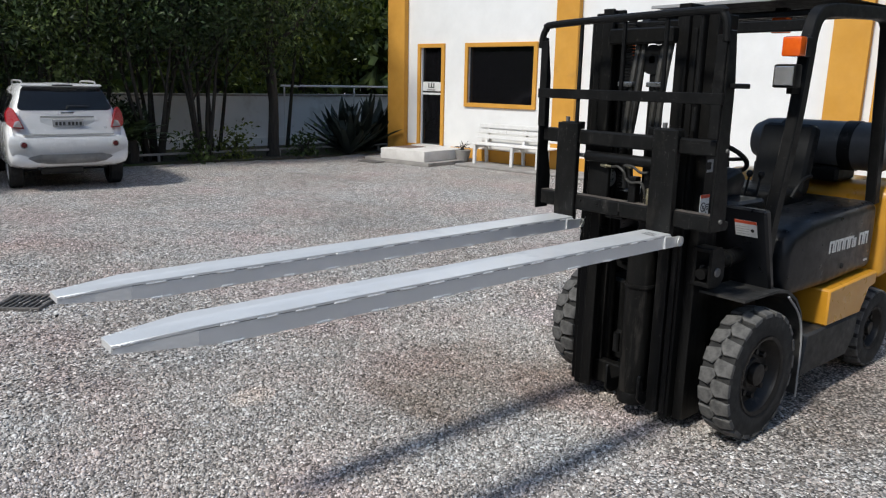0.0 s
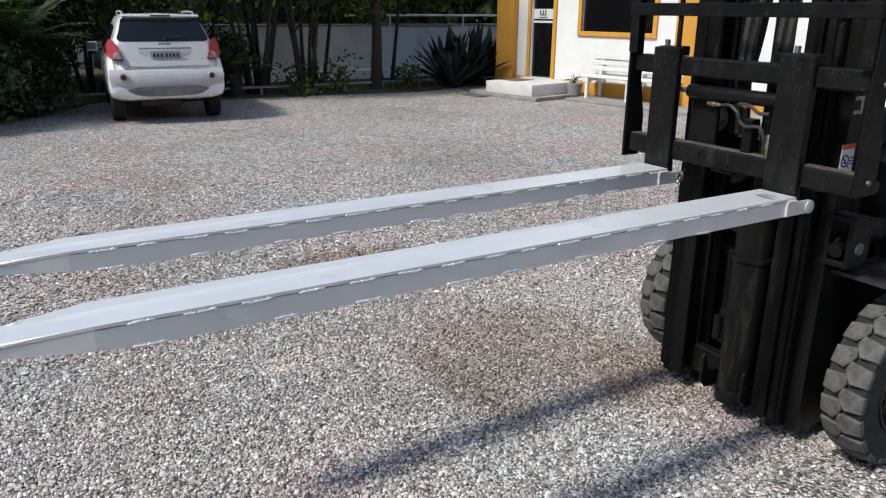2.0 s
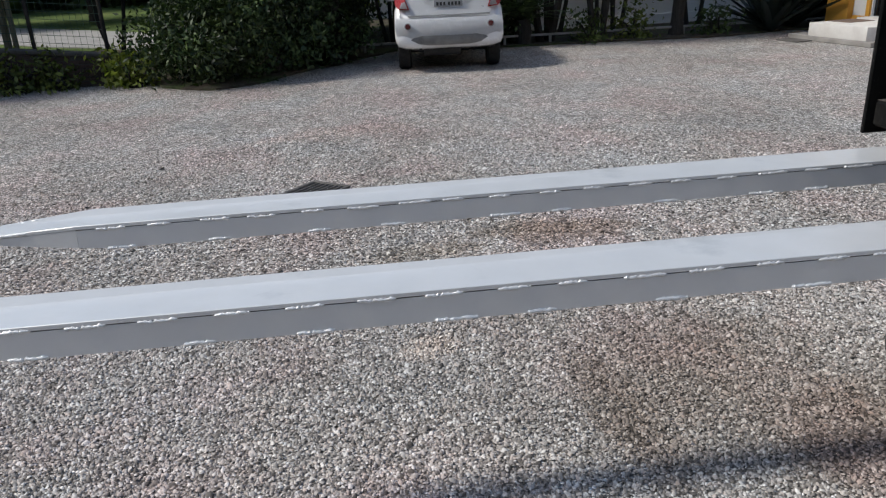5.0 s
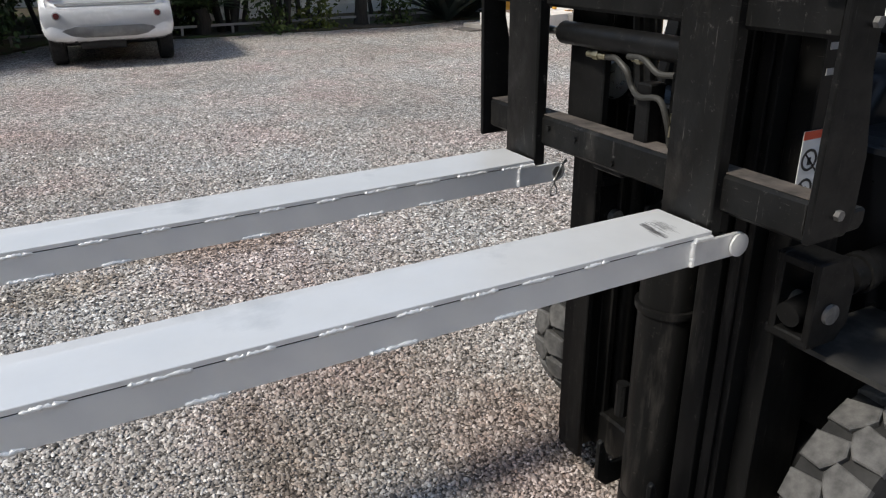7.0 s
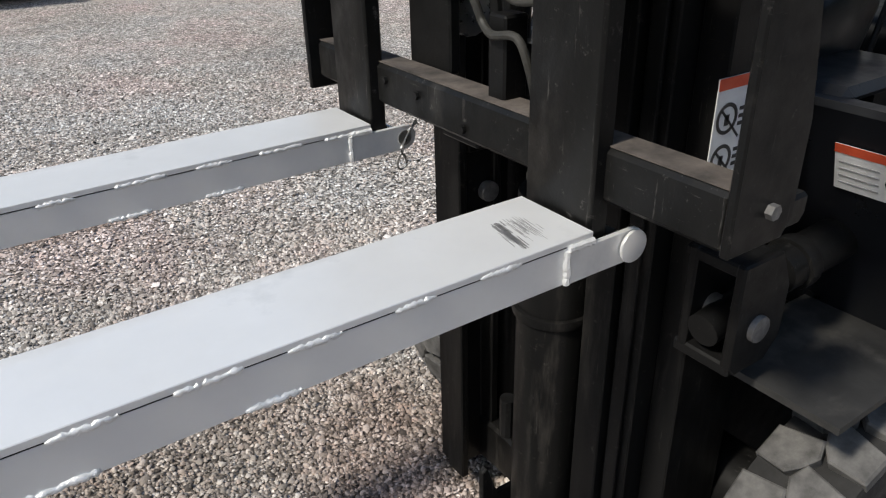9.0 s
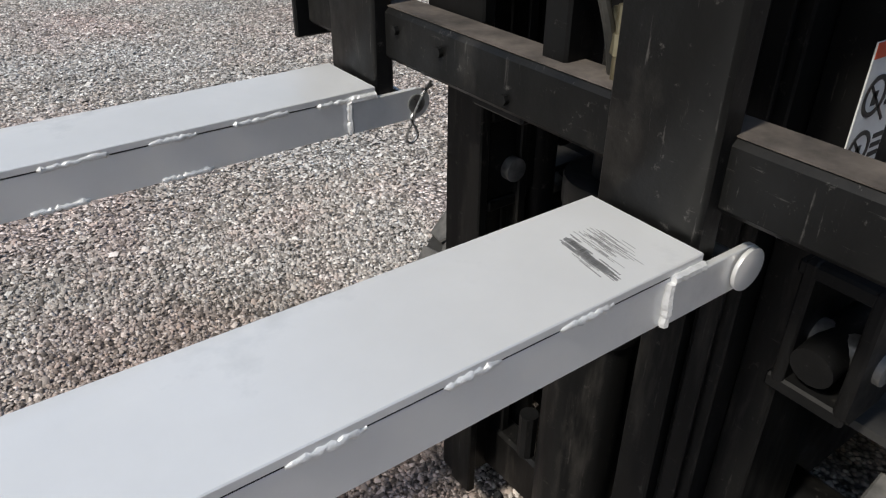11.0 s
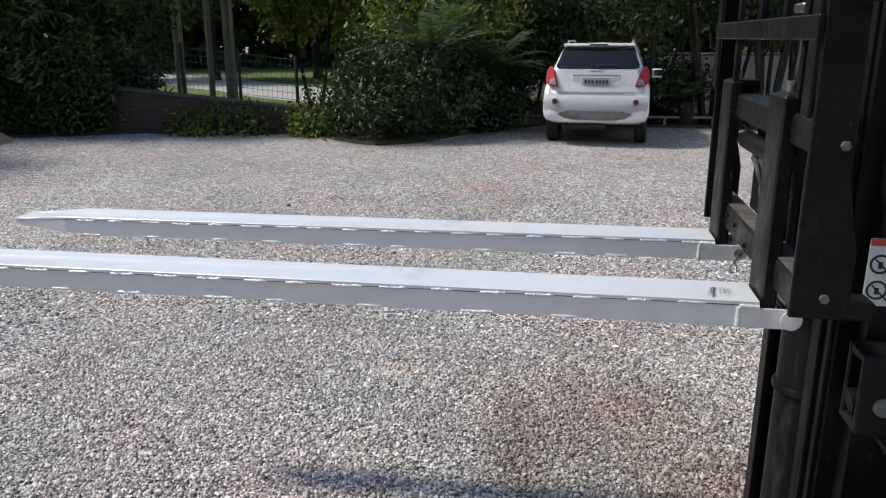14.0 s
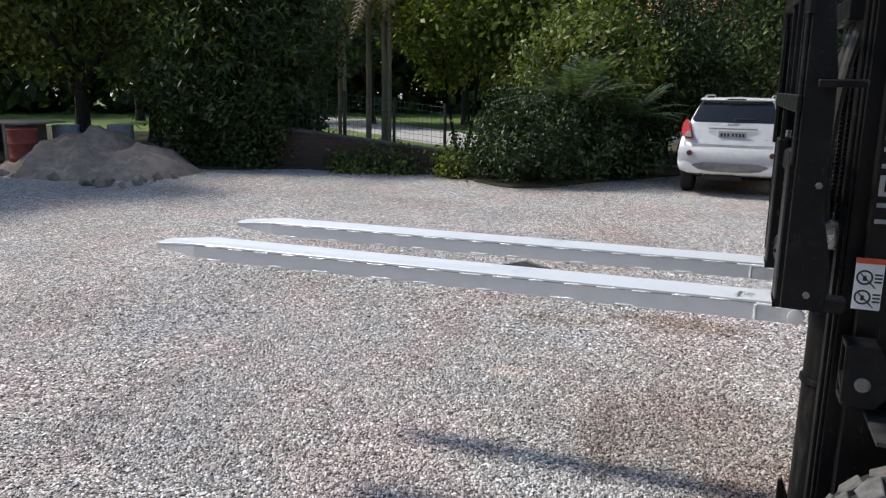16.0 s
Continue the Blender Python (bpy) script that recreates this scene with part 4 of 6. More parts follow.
    for side in (-1, 1):
        ya, yb = sorted((YC + side * 0.64, YC + side * 0.37))
        b = bmesh.new()
        arc_o = [(3.27 if side < 0 else 3.5, 0.812), (3.36 if side < 0 else 3.55, 0.812), (3.62, 0.81)] + [(3.62 + 0.36 * math.sin(a), 0.45 + 0.36 * math.cos(a)) for a in (0.35, 0.7, 1.05, 1.4)] + [(3.985, 0.12)]
        arc_i = [(x - (0.012 if x > 3.6 else 0), z - 0.014 if x < 3.9 else z) for x, z in arc_o]
        for (a0, a1), (b0, b1) in zip(zip(arc_o, arc_o[1:]), zip(arc_i, arc_i[1:])):
            prism(b, [a0, a1, b1, b0], "y", ya, yb)
        bmesh.ops.remove_doubles(b, verts=b.verts, dist=0.0004)
        P("fender", b, FENDER, "dusty black front fender", f, 50)
        yo = YC + side * 0.64
        P("mudflap_edge", tube(bmesh.new(), curve_points([(3.75, yo, 0.75), (3.9, yo, 0.62), (3.97, yo, 0.45), (3.985, yo, 0.1)], 4), 0.007, 6), TRIMGREY)

    # side body: step box in yellow over black, cowl and counterweight
    for side in (-1, 1):
        y0, y1 = sorted((YC + side * 0.62, YC + side * 0.3))
        b = prism(bmesh.new(), [(4.33, 0.455), (4.82, 0.455), (4.92, 0.6), (5.02, 0.62), (5.02, 0.71), (4.33, 0.685)], "y", y0, y1, 0.012)
        P("side_body", b, YELLOW, "yellow painted side body")
        b = prism(bmesh.new(), [(4.05, 0.19), (4.7, 0.19), (4.8, 0.3), (4.82, 0.452), (4.1, 0.452)], "y", y0 + 0.004, y1 - 0.004, 0.015)
        P("side_skirt", b, FENDER, "dark grey lower skirt")
    b = bmesh.new()
    prof = [(3.8, 0.76), (3.8, 0.98), (3.86, 1.08), (4.1, 1.13), (5.0, 1.17), (5.015, 1.05), (5.015, 0.72), (4.4, 0.695), (3.9, 0.7)]
    prism(b, prof, "y", YC - 0.575, YC + 0.56)
    bmesh.ops.bevel(b, geom=[e for e in b.edges], offset=0.07, segments=4, profile=0.5, affect="EDGES", clamp_overlap=True)
    cowl = P("engine_cowl", b, COWL, "glossy black rounded engine cowl", f, 50)
    # the maker's lettering stays plain: six blocks and a larger pair
    for k, (x0, wd) in enumerate(((4.34, 0.062), (4.412, 0.055), (4.476, 0.06), (4.545, 0.062), (4.616, 0.06), (4.685, 0.03), (4.76, 0.062), (4.832, 0.058))):
        letter = bmesh.new()
        h0, h1 = (0.905, 0.985) if k > 5 else (0.903, 0.978 if k != 5 else 0.962)
        yy = YC - 0.5755
        for lo, hi in (((x0, h0), (x0 + 0.018, h1)), ((x0 + 0.018, h1 - 0.016), (x0 + wd, h1)), ((x0 + wd - 0.017, h0), (x0 + wd, h1 - 0.016))) if wd > 0.04 else (((x0, h0), (x0 + wd, h1)),):
            box(letter, (lo[0], yy - 0.002, lo[1]), (hi[0], yy, hi[1]))
        P("letter_bar", letter, LABELWHITE, "plain white letter block", cowl)
    P("maker_plate", slab((4.87, YC - 0.577, 0.785), (4.93, YC - 0.5755, 0.8)), LABELWHITE, "small white maker plate", cowl)
    P("cowl_catch", rod(bmesh.new(), (4.55, YC - 0.5755, 0.8), (4.55, YC - 0.579, 0.8), 0.018, 14), GAP, "dark round catch", cowl)
    b = bmesh.new()
    prism(b, [(5.46, 0.3), (5.7, 0.34), (5.8, 0.5), (5.8, 1.15), (5.7, 1.25), (5.2, 1.27), (5.09, 1.22), (5.09, 0.62), (5.4, 0.66)], "y", YC - 0.61, YC + 0.61)
    bmesh.ops.bevel(b, geom=[e for e in b.edges], offset=0.06, segments=4, profile=0.5, affect="EDGES", clamp_overlap=True)
    P("counterweight", b, YELLOW, "yellow cast counterweight", f, 50)
    P("floor_plate", slab((3.7, YC - 0.45, 0.72), (4.3, YC + 0.45, 0.745), 0.006), BLACK)
    # gas cylinder lying across the counterweight
    tk = P("gas_tank", lathe(bmesh.new(), [(0.0, -0.5), (0.06, -0.5), (0.12, -0.47), (0.155, -0.4), (0.16, -0.33), (0.16, 0.33), (0.155, 0.4), (0.12, 0.47), (0.06, 0.5), (0.0, 0.5)], (5.12, YC - 0.12, 1.5), "y", 32), TANKGREY, "grey gas cylinder")
    for y in (-0.2, 0.22):
        P("strap", lathe(bmesh.new(), [(0.161, y - 0.04), (0.166, y - 0.04), (0.166, y + 0.04), (0.161, y + 0.04)], (5.12, YC - 0.12, 1.5), "y", 32, True), BLACK, "black tank strap", tk)
    P("cradle", slab((4.98, YC - 0.3, 1.26), (5.26, YC + 0.3, 1.36), 0.02), BLACK)
    # seat
    b = slab((4.2, YC - 0.25, 1.13), (4.68, YC + 0.25, 1.25), 0.045, None, 3)
    P("seat_cushion", b, VINYL, "black vinyl seat cushion")
    b = slab((-0.06, -0.18, 0.0), (0.06, 0.18, 0.47), 0.05, Matrix.Translation((4.62, YC - 0.08, 1.18)) @ pose(0, 0, 0, 0, 12, 0), 3)
    P("seat_back", b, VINYL, "black vinyl seat back")
    P("seat_rail", tube(bmesh.new(), curve_points([(4.4, YC - 0.28, 1.2), (4.5, YC - 0.29, 1.3), (4.64, YC - 0.28, 1.32)], 4), 0.012, 8), BLACK, "")
    # steering column, wheel and levers
    P("steering_column", rod(bmesh.new(), (3.72, YC, 0.95), (3.98, YC, 1.4), 0.045, 16), BLACK)
    sw = bmesh.new()
    tl = Matrix.Translation((4.0, YC, 1.45)) @ pose(0, 0, 0, 0, 35, 0)
    ring = [tl @ Vector((0.165 * math.cos(2 * math.pi * i / 28), 0.165 * math.sin(2 * math.pi * i / 28), 0)) for i in range(29)]
    tube(sw, ring, 0.015, 8)
    for a in (0.6, 2.6, 4.7):
        rod(sw, tl @ Vector((0, 0, -0.02)), tl @ Vector((0.16 * math.cos(a), 0.16 * math.sin(a), 0)), 0.011, 8)
    wheel = P("steering_wheel", sw, BLACK)
    P("hub_cap", rod(bmesh.new(), tl @ Vector((0, 0, -0.03)), tl @ Vector((0, 0, 0.02)), 0.045, 18, bevel=0.006), BLACK, "", wheel)
    b = prism(bmesh.new(), [(3.56, 1.22), (3.82, 1.22), (3.88, 1.36), (3.8, 1.42), (3.64, 1.38)], "y", YC - 0.26, YC + 0.26)
    bmesh.ops.bevel(b, geom=b.edges[:], offset=0.03, segments=3, profile=0.5, affect="EDGES", clamp_overlap=True)
    P("dash_shroud", b, COWL, "dark plastic dashboard shroud", f, 50)
    P("console", slab((3.78, YC - 0.33, 0.95), (4.0, YC - 0.1, 1.22), 0.03, None, 2), BLACK)
    for k in range(3):
        lv = rod(bmesh.new(), (3.9, YC - 0.3 + k * 0.07, 1.2), (3.95, YC - 0.3 + k * 0.07, 1.36), 0.007, 8)
        s = P("lever", lv, BLACK)
        P("knob", lathe(bmesh.new(), [(0.0, -0.022), (0.014, -0.018), (0.02, 0.0), (0.014, 0.018), (0.0, 0.022)], (3.952, YC - 0.3 + k * 0.07, 1.375), "z", 12), BLACK, "", s)
    # overhead guard
    for side in (-1, 1):
        y = YC + side * 0.53
        leg = [(3.63, 0.85), (3.66, 1.15), (3.785, 1.65), (3.835, 2.0), (3.85, 2.14), (3.9, 2.24), (4.02, 2.28), (4.4, 2.3), (4.72, 2.31), (4.82, 2.27), (4.85, 2.19), (4.92, 1.7), (5.0, 1.15)]
        pts = curve_points([(x, y, z) for x, z in leg], 4)
        b = bmesh.new()
        rows = []
        for i, p in enumerate(pts):
            d = (pts[min(i + 1, len(pts) - 1)] - pts[max(i - 1, 0)]).normalized()
            nrm = Vector((d.z, 0, -d.x))
            w, h = 0.032, 0.038
            rows.append([b.verts.new(p + nrm * h * a + Vector((0, w * c, 0))) for a, c in ((-1, -0.8), (-0.8, -1), (0.8, -1), (1, -0.8), (1, 0.8), (0.8, 1), (-0.8, 1), (-1, 0.8))])
        for a, c in zip(rows, rows[1:]):
            for k in range(8):
                b.faces.new((a[k], a[(k + 1) % 8], c[(k + 1) % 8], c[k]))
        bmesh.ops.recalc_face_normals(b, faces=b.faces)
        P("guard_frame", b, BLACK)
    for k in range(8):
        x = 4.05 + k * 0.1
        P("guard_bar", slab((x, YC - 0.5, 2.262 + min(k, 3) * 0.012), (x + 0.03, YC + 0.5, 2.292 + min(k, 3) * 0.012), 0.004), BLACK)
    P("guard_sheet", slab((3.98, YC - 0.56, 2.35), (4.9, YC + 0.56, 2.358), 0.0, None), BLACK, "dark rain sheet on the guard")
    P("sheet_edge", slab((3.965, YC - 0.56, 2.345), (3.978, YC + 0.56, 2.365), 0.002), TRIMGREY, "pale edge strip of the rain sheet")
    P("guard_front_bar", slab((3.86, YC - 0.5, 2.17), (3.91, YC + 0.5, 2.23), 0.006), BLACK)
    # lamps
    for side in (-1, 1):
        y = YC + side * 0.53
        b = slab((3.660, y - 0.05, 2.030), (3.730, y + 0.05, 2.130), 0.012, None, 2)
        s = P("indicator_lamp", b, ORANGE, "orange indicator lamp")
        P("lamp_base", slab((3.732, y - 0.045, 2.030), (3.800, y + 0.045, 2.130), 0.006), BLACK, "", s)
        b = slab((3.620, y - 0.06, 1.870), (3.690, y + 0.06, 1.990), 0.012, None, 2)
        s = P("work_lamp", b, BLACK, "square black work lamp")
        P("lens", slab((3.613, y - 0.05, 1.882), (3.619, y + 0.05, 1.978), 0.003), LENS, "clear reflector lens", s)
        P("lamp_bracket", slab((3.690, y - 0.015, 1.840), (3.810, y + 0.015, 1.910), 0.004), BLACK, "", s)

    lampx = P("marker_lamp", slab((4.25, 1.85, 2.19), (4.33, 1.94, 2.28), 0.01, None, 2), ORANGE, "orange marker lamp under the guard")
    P("lamp_base", slab((4.26, 1.86, 2.281), (4.32, 1.93, 2.335), 0.004), BLACK, "", lampx)

    # wheels
    def tyre_mesh(c, R, W, rim_r, lugs):
        b = bmesh.new()
        h = W / 2
        lathe(b, [(rim_r, -h * 0.8), (rim_r + 0.02, -h * 0.95), (R * 0.8, -h), (R * 0.93, -h * 0.93), (R * 0.935, -h * 0.8), (R * 0.935, h * 0.8), (R * 0.93, h * 0.93), (R * 0.8, h), (rim_r + 0.02, h * 0.95), (rim_r, h * 0.8)], c, "y", 48, True)
        return b

    def block_mesh(R, W, lugs, row):
        """One tread block at the top of a wheel whose centre is the origin."""
        b = bmesh.new()
        h, half = W / 2, math.pi / lugs * 0.8
        pts = [(math.pi / 2 + da, row * q * h) for da, q in ((-half, 0.02), (-half * 0.2, -0.13), (half * 0.5, 0.04), (half, 0.26), (half * 0.9, 0.99), (-half * 0.75, 0.99))]
        lo = [b.verts.new((R * 0.9 * math.cos(t), q, R * 0.9 * math.sin(t))) for t, q in pts]
        hi = []
        for t, q in pts:
            r = R - (0.014 if abs(q) > 0.9 * h else 0)
            hi.append(b.verts.new((r * math.cos(t), q * 0.985, r * math.sin(t))))
        b.faces.new(hi), b.faces.new(lo[::-1])
        for i in range(6):
            b.faces.new((lo[i], lo[(i + 1) % 6], hi[(i + 1) % 6], hi[i]))
        bmesh.ops.recalc_face_normals(b, faces=b.faces)
        bmesh.ops.bevel(b, geom=[e for e in b.edges if all(v in hi for v in e.verts)], offset=0.004, segments=1, affect="EDGES")
        return finish("tread_block", b, TREAD, 30)

    YW = 1.98
    for x0, dy, R, W, rim_r, lugs, name in ((3.48, 0.532, 0.365, 0.175, 0.208, 20, "front_wheel"), (5.15, 0.46, 0.28, 0.17, 0.14, 18, "rear_wheel")):
        blocks = [block_mesh(R, W, lugs, row) for row in (-1, 1)]
        for side in (-1, 1):
            cx, yc = x0 + (0.11 if side > 0 and lugs == 20 else 0), YW + side * dy + (0.055 if side > 0 else 0)
            h = W / 2
            s = side
            prof = [(0.0, s * h * 0.35), (rim_r * 0.38, s * h * 0.35), (rim_r * 0.42, s * h * 0.2), (rim_r * 0.8, s * h * 0.12), (rim_r * 0.9, s * h * 0.5), (rim_r * 0.97, s * h * 0.85), (rim_r * 1.06, s * h * 0.9), (rim_r * 1.06, s * h * 0.8), (rim_r * 0.98, s * h * 0.4), (rim_r * 0.98, -s * h * 0.8)]
            w = P(name, lathe(bmesh.new(), prof, (cx, yc, R), "y", 36), RIM, "black rim with ring of nuts")
            P("tyre", tyre_mesh((cx, yc, R), R, W, rim_r, lugs), RUBBER, "grey worn block-tread tyre", w)
            P("rim_ring", lathe(bmesh.new(), [(rim_r * 0.99, s * h * 0.9), (rim_r * 1.05, s * h * 0.95), (rim_r * 1.05, s * h * 0.98), (rim_r * 0.97, s * h * 0.92)], (cx, yc, R), "y", 36, True), RIM, "worn rim edge", w)
            for k in range(2 * lugs):
                ob = new("tread_block", blocks[k % 2])
                ob.parent = w
                ob.matrix_local = Matrix.Translation(Vector((cx, yc, R)) - BASE[f]) @ Matrix.Rotation(math.pi * k / lugs, 4, "Y")
            for k in range(8):
                a = 2 * math.pi * k / 8
                p = Vector((cx + rim_r * 0.6 * math.cos(a), yc + s * h * 0.14, R + rim_r * 0.6 * math.sin(a)))
                P("nut", rod(bmesh.new(), p, p + Vector((0, s * 0.03, 0)), 0.017, 6), RIM, "", w)
            P("hub", rod(bmesh.new(), (cx, yc + s * h * 0.3, R), (cx, yc + s * h * 0.75, R), rim_r * 0.3, 20, bevel=0.008), RIM, "", w)
    return f


forklift()


# ---- fork extensions ----
def bead(length, seed):
    """A lumpy weld bead along x."""
    rnd = random.Random(seed)
    b = bmesh.new()
    k = max(6, int(length / 0.005))
    pts, rad = [], []
    for i in range(k + 1):
        t = i / k
        pts.append((t * length, rnd.uniform(-0.001, 0.001), rnd.uniform(-0.0015, 0.0015)))
        rad.append((0.0037 + 0.0013 * (i % 2) + rnd.uniform(-0.0009, 0.0007)) * (0.55 if i in (0, k) else 1))
    tube(b, pts, 0.004, 7, rad)
    me = finish("weld_bead", b, WELD, 60)
    return me


BEADS = [bead(l, i) for i, l in enumerate((0.06, 0.075, 0.09, 0.068))]


def extension(y0, y1, zt, yaw, pin_head, label, seed):
    rnd = random.Random(seed)
    X0, X1, HT = 0.315, 2.957, 0.07
    e = thing("fork_extension", (X1, (y0 + y1) / 2, zt), label, "fork extension", "fork extensions on the truck")
    e.rotation_euler = (0, radians(-0.05), radians(yaw))
    L, w, t = X1 - X0, (y1 - y0) / 2, 0.0105
    # top plate, narrowing at the tip
    tw = 0.048
    b = bmesh.new()
    prism(b, [(-L, -tw), (-L + 0.24, -w), (0, -w), (0, w), (-L + 0.24, w), (-L, tw)], "z", -t, 0.0, 0.0012)
    for v in b.verts:
        if v.co.x < -L + 0.01:
            v.co.z -= 0.018
    part("top_plate", b, SILVER, e)
    for s in (-1, 1):
        out = [(-L + 0.238, -t - 0.0015), (-0.045, -t - 0.0015), (-0.045, -HT), (-L + 0.34, -HT), (-L + 0.238, -0.061)]
        ya, yb = sorted((s * w * 0.985, s * (w * 0.985 - 0.007)))
        part("side_plate", prism(bmesh.new(), out, "y", ya, yb, 0.0008), SILVER, e, "grey shaded side plate")
        # strap that reaches past the heel and holds the pin
        pts = [(-0.05, -0.018), (0.08, -0.018)] + [(0.08 + 0.026 * math.sin(a), -0.044 + 0.026 * math.cos(a)) for a in (0.4, 0.8, 1.2, 1.57, 2.0, 2.4, 2.8)] + [(0.08, -0.07), (-0.05, -0.07)]
        ya, yb = sorted((s * (w * 0.985 + 0.004), s * (w * 0.985 - 0.005)))
        st = part("heel_strap", prism(bmesh.new(), pts, "y", ya, yb, 0.001), SILVER, e, "silver heel strap")
        v = bmesh.new()
        rr = random.Random(seed + s)
        zz = [-0.016 - i * 0.0052 for i in range(11)]
        tube(v, [(-0.05 + rr.uniform(-0.001, 0.001), s * (w * 0.985 + 0.0035), z) for z in zz], 0.005, 7, [0.0052 + rr.uniform(-0.001, 0.001) + 0.001 * (i % 2) for i in range(11)])
        part("weld_seam", v, WELD, e, "lumpy bright weld")
        v = bmesh.new()
        tube(v, [(-0.048 + i * 0.0052, s * (w * 0.985 + 0.003), -0.0135 + rr.uniform(-0.0008, 0.0008)) for i in range(10)], 0.005, 7, [0.005 + 0.0012 * (i % 2) for i in range(10)])
        part("weld_seam", v, WELD, e, "lumpy bright weld")
        # dark slit under the top plate between the weld beads
        part("seam", slab((-L + 0.24, min(s * w * 0.975, s * w * 0.99), -t - 0.0012), (-0.05, max(s * w * 0.975, s * w * 0.99), -t - 0.0002)), GAP, e, "", 0)
        for x in (-L + 0.03,):
            while x < -0.1:
                if x > -L + 0.25:
                    ob = new("weld_bead", rnd.choice(BEADS))
                    ob.parent = e
                    ob.location = (x, s * (w * 0.985 - 0.0002), -t - 0.0012 + rnd.uniform(-0.0015, 0.0015))
                    ob.rotation_euler = (rnd.uniform(-0.3, 0.3), rnd.uniform(-0.02, 0.02), 0)
                x += rnd.uniform(0.12, 0.145)
            x = -L + 0.31
            while x < -0.25:
                ob = new("weld_bead", rnd.choice(BEADS))
                ob.parent = e
                ob.location = (x, s * w * 0.985, -HT + 0.002)
                ob.rotation_euler = (rnd.uniform(-0.3, 0.3), 0, 0)
                x += rnd.uniform(0.16, 0.34)
    # angled cheeks that close the narrowed tip
    for s in (-1, 1):
        b = bmesh.new()
        q = [(-L + 0.238, s * w * 0.985), (-L, s * tw * 0.97), (-L, s * (tw * 0.97 - 0.006)), (-L + 0.238, s * (w * 0.985 - 0.007))]
        va = [b.verts.new((x, y, -t - 0.001 - (0.018 if x < -L + 0.01 else 0))) for x, y in q]
        vb = [b.verts.new((x, y, z)) for (x, y), z in zip(q, (-0.061, -0.043, -0.043, -0.061))]
        for i in range(4):
            b.faces.new((va[i], va[(i + 1) % 4], vb[(i + 1) % 4], vb[i]))
        b.faces.new(va), b.faces.new(vb[::-1])
        bmesh.ops.recalc_face_normals(b, faces=b.faces)
        part("tip_cheek", b, SILVER, e, "", 0)
        ob = new("weld_bead", BEADS[2])
        ob.parent = e
        ob.location = (-L + 0.02, s * (tw * 0.97 + 0.003), -t - 0.011)
        ob.rotation_euler = (0, -0.07, s * 0.1)
    part("tip_plate", slab((-L, -tw * 0.9, -0.043), (-L + 0.006, tw * 0.9, -t - 0.014), 0.0015), SILVER, e)
    # heel pin
    pin = part("heel_pin", rod(bmesh.new(), (0.077, -w - 0.006, -0.044), (0.077, w + 0.03, -0.044), 0.011, 18), STEEL, e, "steel locking pin")
    if pin_head:
        part("pin_head", rod(bmesh.new(), (0.077, -w - 0.0105, -0.044), (0.077, -w - 0.005, -0.044), 0.0262, 32, bevel=0.0015), SILVER, pin, "flat round pin head")
    else:
        c = Vector((0.077, -w - 0.006, -0.044))
        pts = [(0.03, 0, 0.035), (0.012, 0, 0.012), (0.0, -0.004, 0.0), (-0.008, -0.004, -0.014), (-0.006, 0, -0.026), (-0.018, 0, -0.044), (-0.022, 0, -0.06), (-0.012, 0, -0.068), (0.0, 0, -0.058), (-0.002, 0, -0.044), (-0.012, 0, -0.026), (-0.002, 0.003, -0.012), (0.006, 0.003, 0.002), (0.016, 0, 0.02), (0.032, 0, 0.028)]
        part("spring_clip", tube(bmesh.new(), curve_points([c + Vector(p) for p in pts], 5), 0.0024, 6), STEEL, pin, "bent steel spring clip")
        part("pin_eye", rod(bmesh.new(), c, c + Vector((0, 0.01, 0)), 0.016, 20), STEEL, pin)
    return e


NEAR = extension(1.658, 1.816, 1.15, 0.0, True, "long silver-grey welded steel fork extension, scuffed at the heel", 5)
FAR = extension(2.295, 2.447, 1.143, 0.4, False, "long silver-grey welded steel fork extension with spring clip", 9)
# scuffs on the near top plate: a smudged band and thin streaks that run across it
sc = bmesh.new()
rs = random.Random(8)
for k in range(120):
    band = k < 75
    x = rs.gauss(-0.098, 0.0045) if band else rs.uniform(-0.092, -0.05)
    y1 = rs.uniform(-0.035, 0.027) if band else rs.uniform(-0.02, 0.03)
    ln = rs.uniform(0.012, 0.045)
    wd = rs.uniform(0.0008, 0.0022) if band else rs.uniform(0.0004, 0.001)
    y0 = max(-0.064, y1 - ln)
    lean = Matrix.Translation((x, y1, 0)) @ pose(0, 0, 0, 0, 0, -7 + rs.uniform(-2, 2)) @ Matrix.Translation((-x, -y1, 0))
    off = (y1 - 0.025) * 0.12 if band else 0
    box(sc, (x + off, y0, 0.0003), (x + off + wd, y1, 0.0005), 0, lean)
part("scuff", sc, SCUFF, NEAR, "dark rubbed scuff marks", 0)

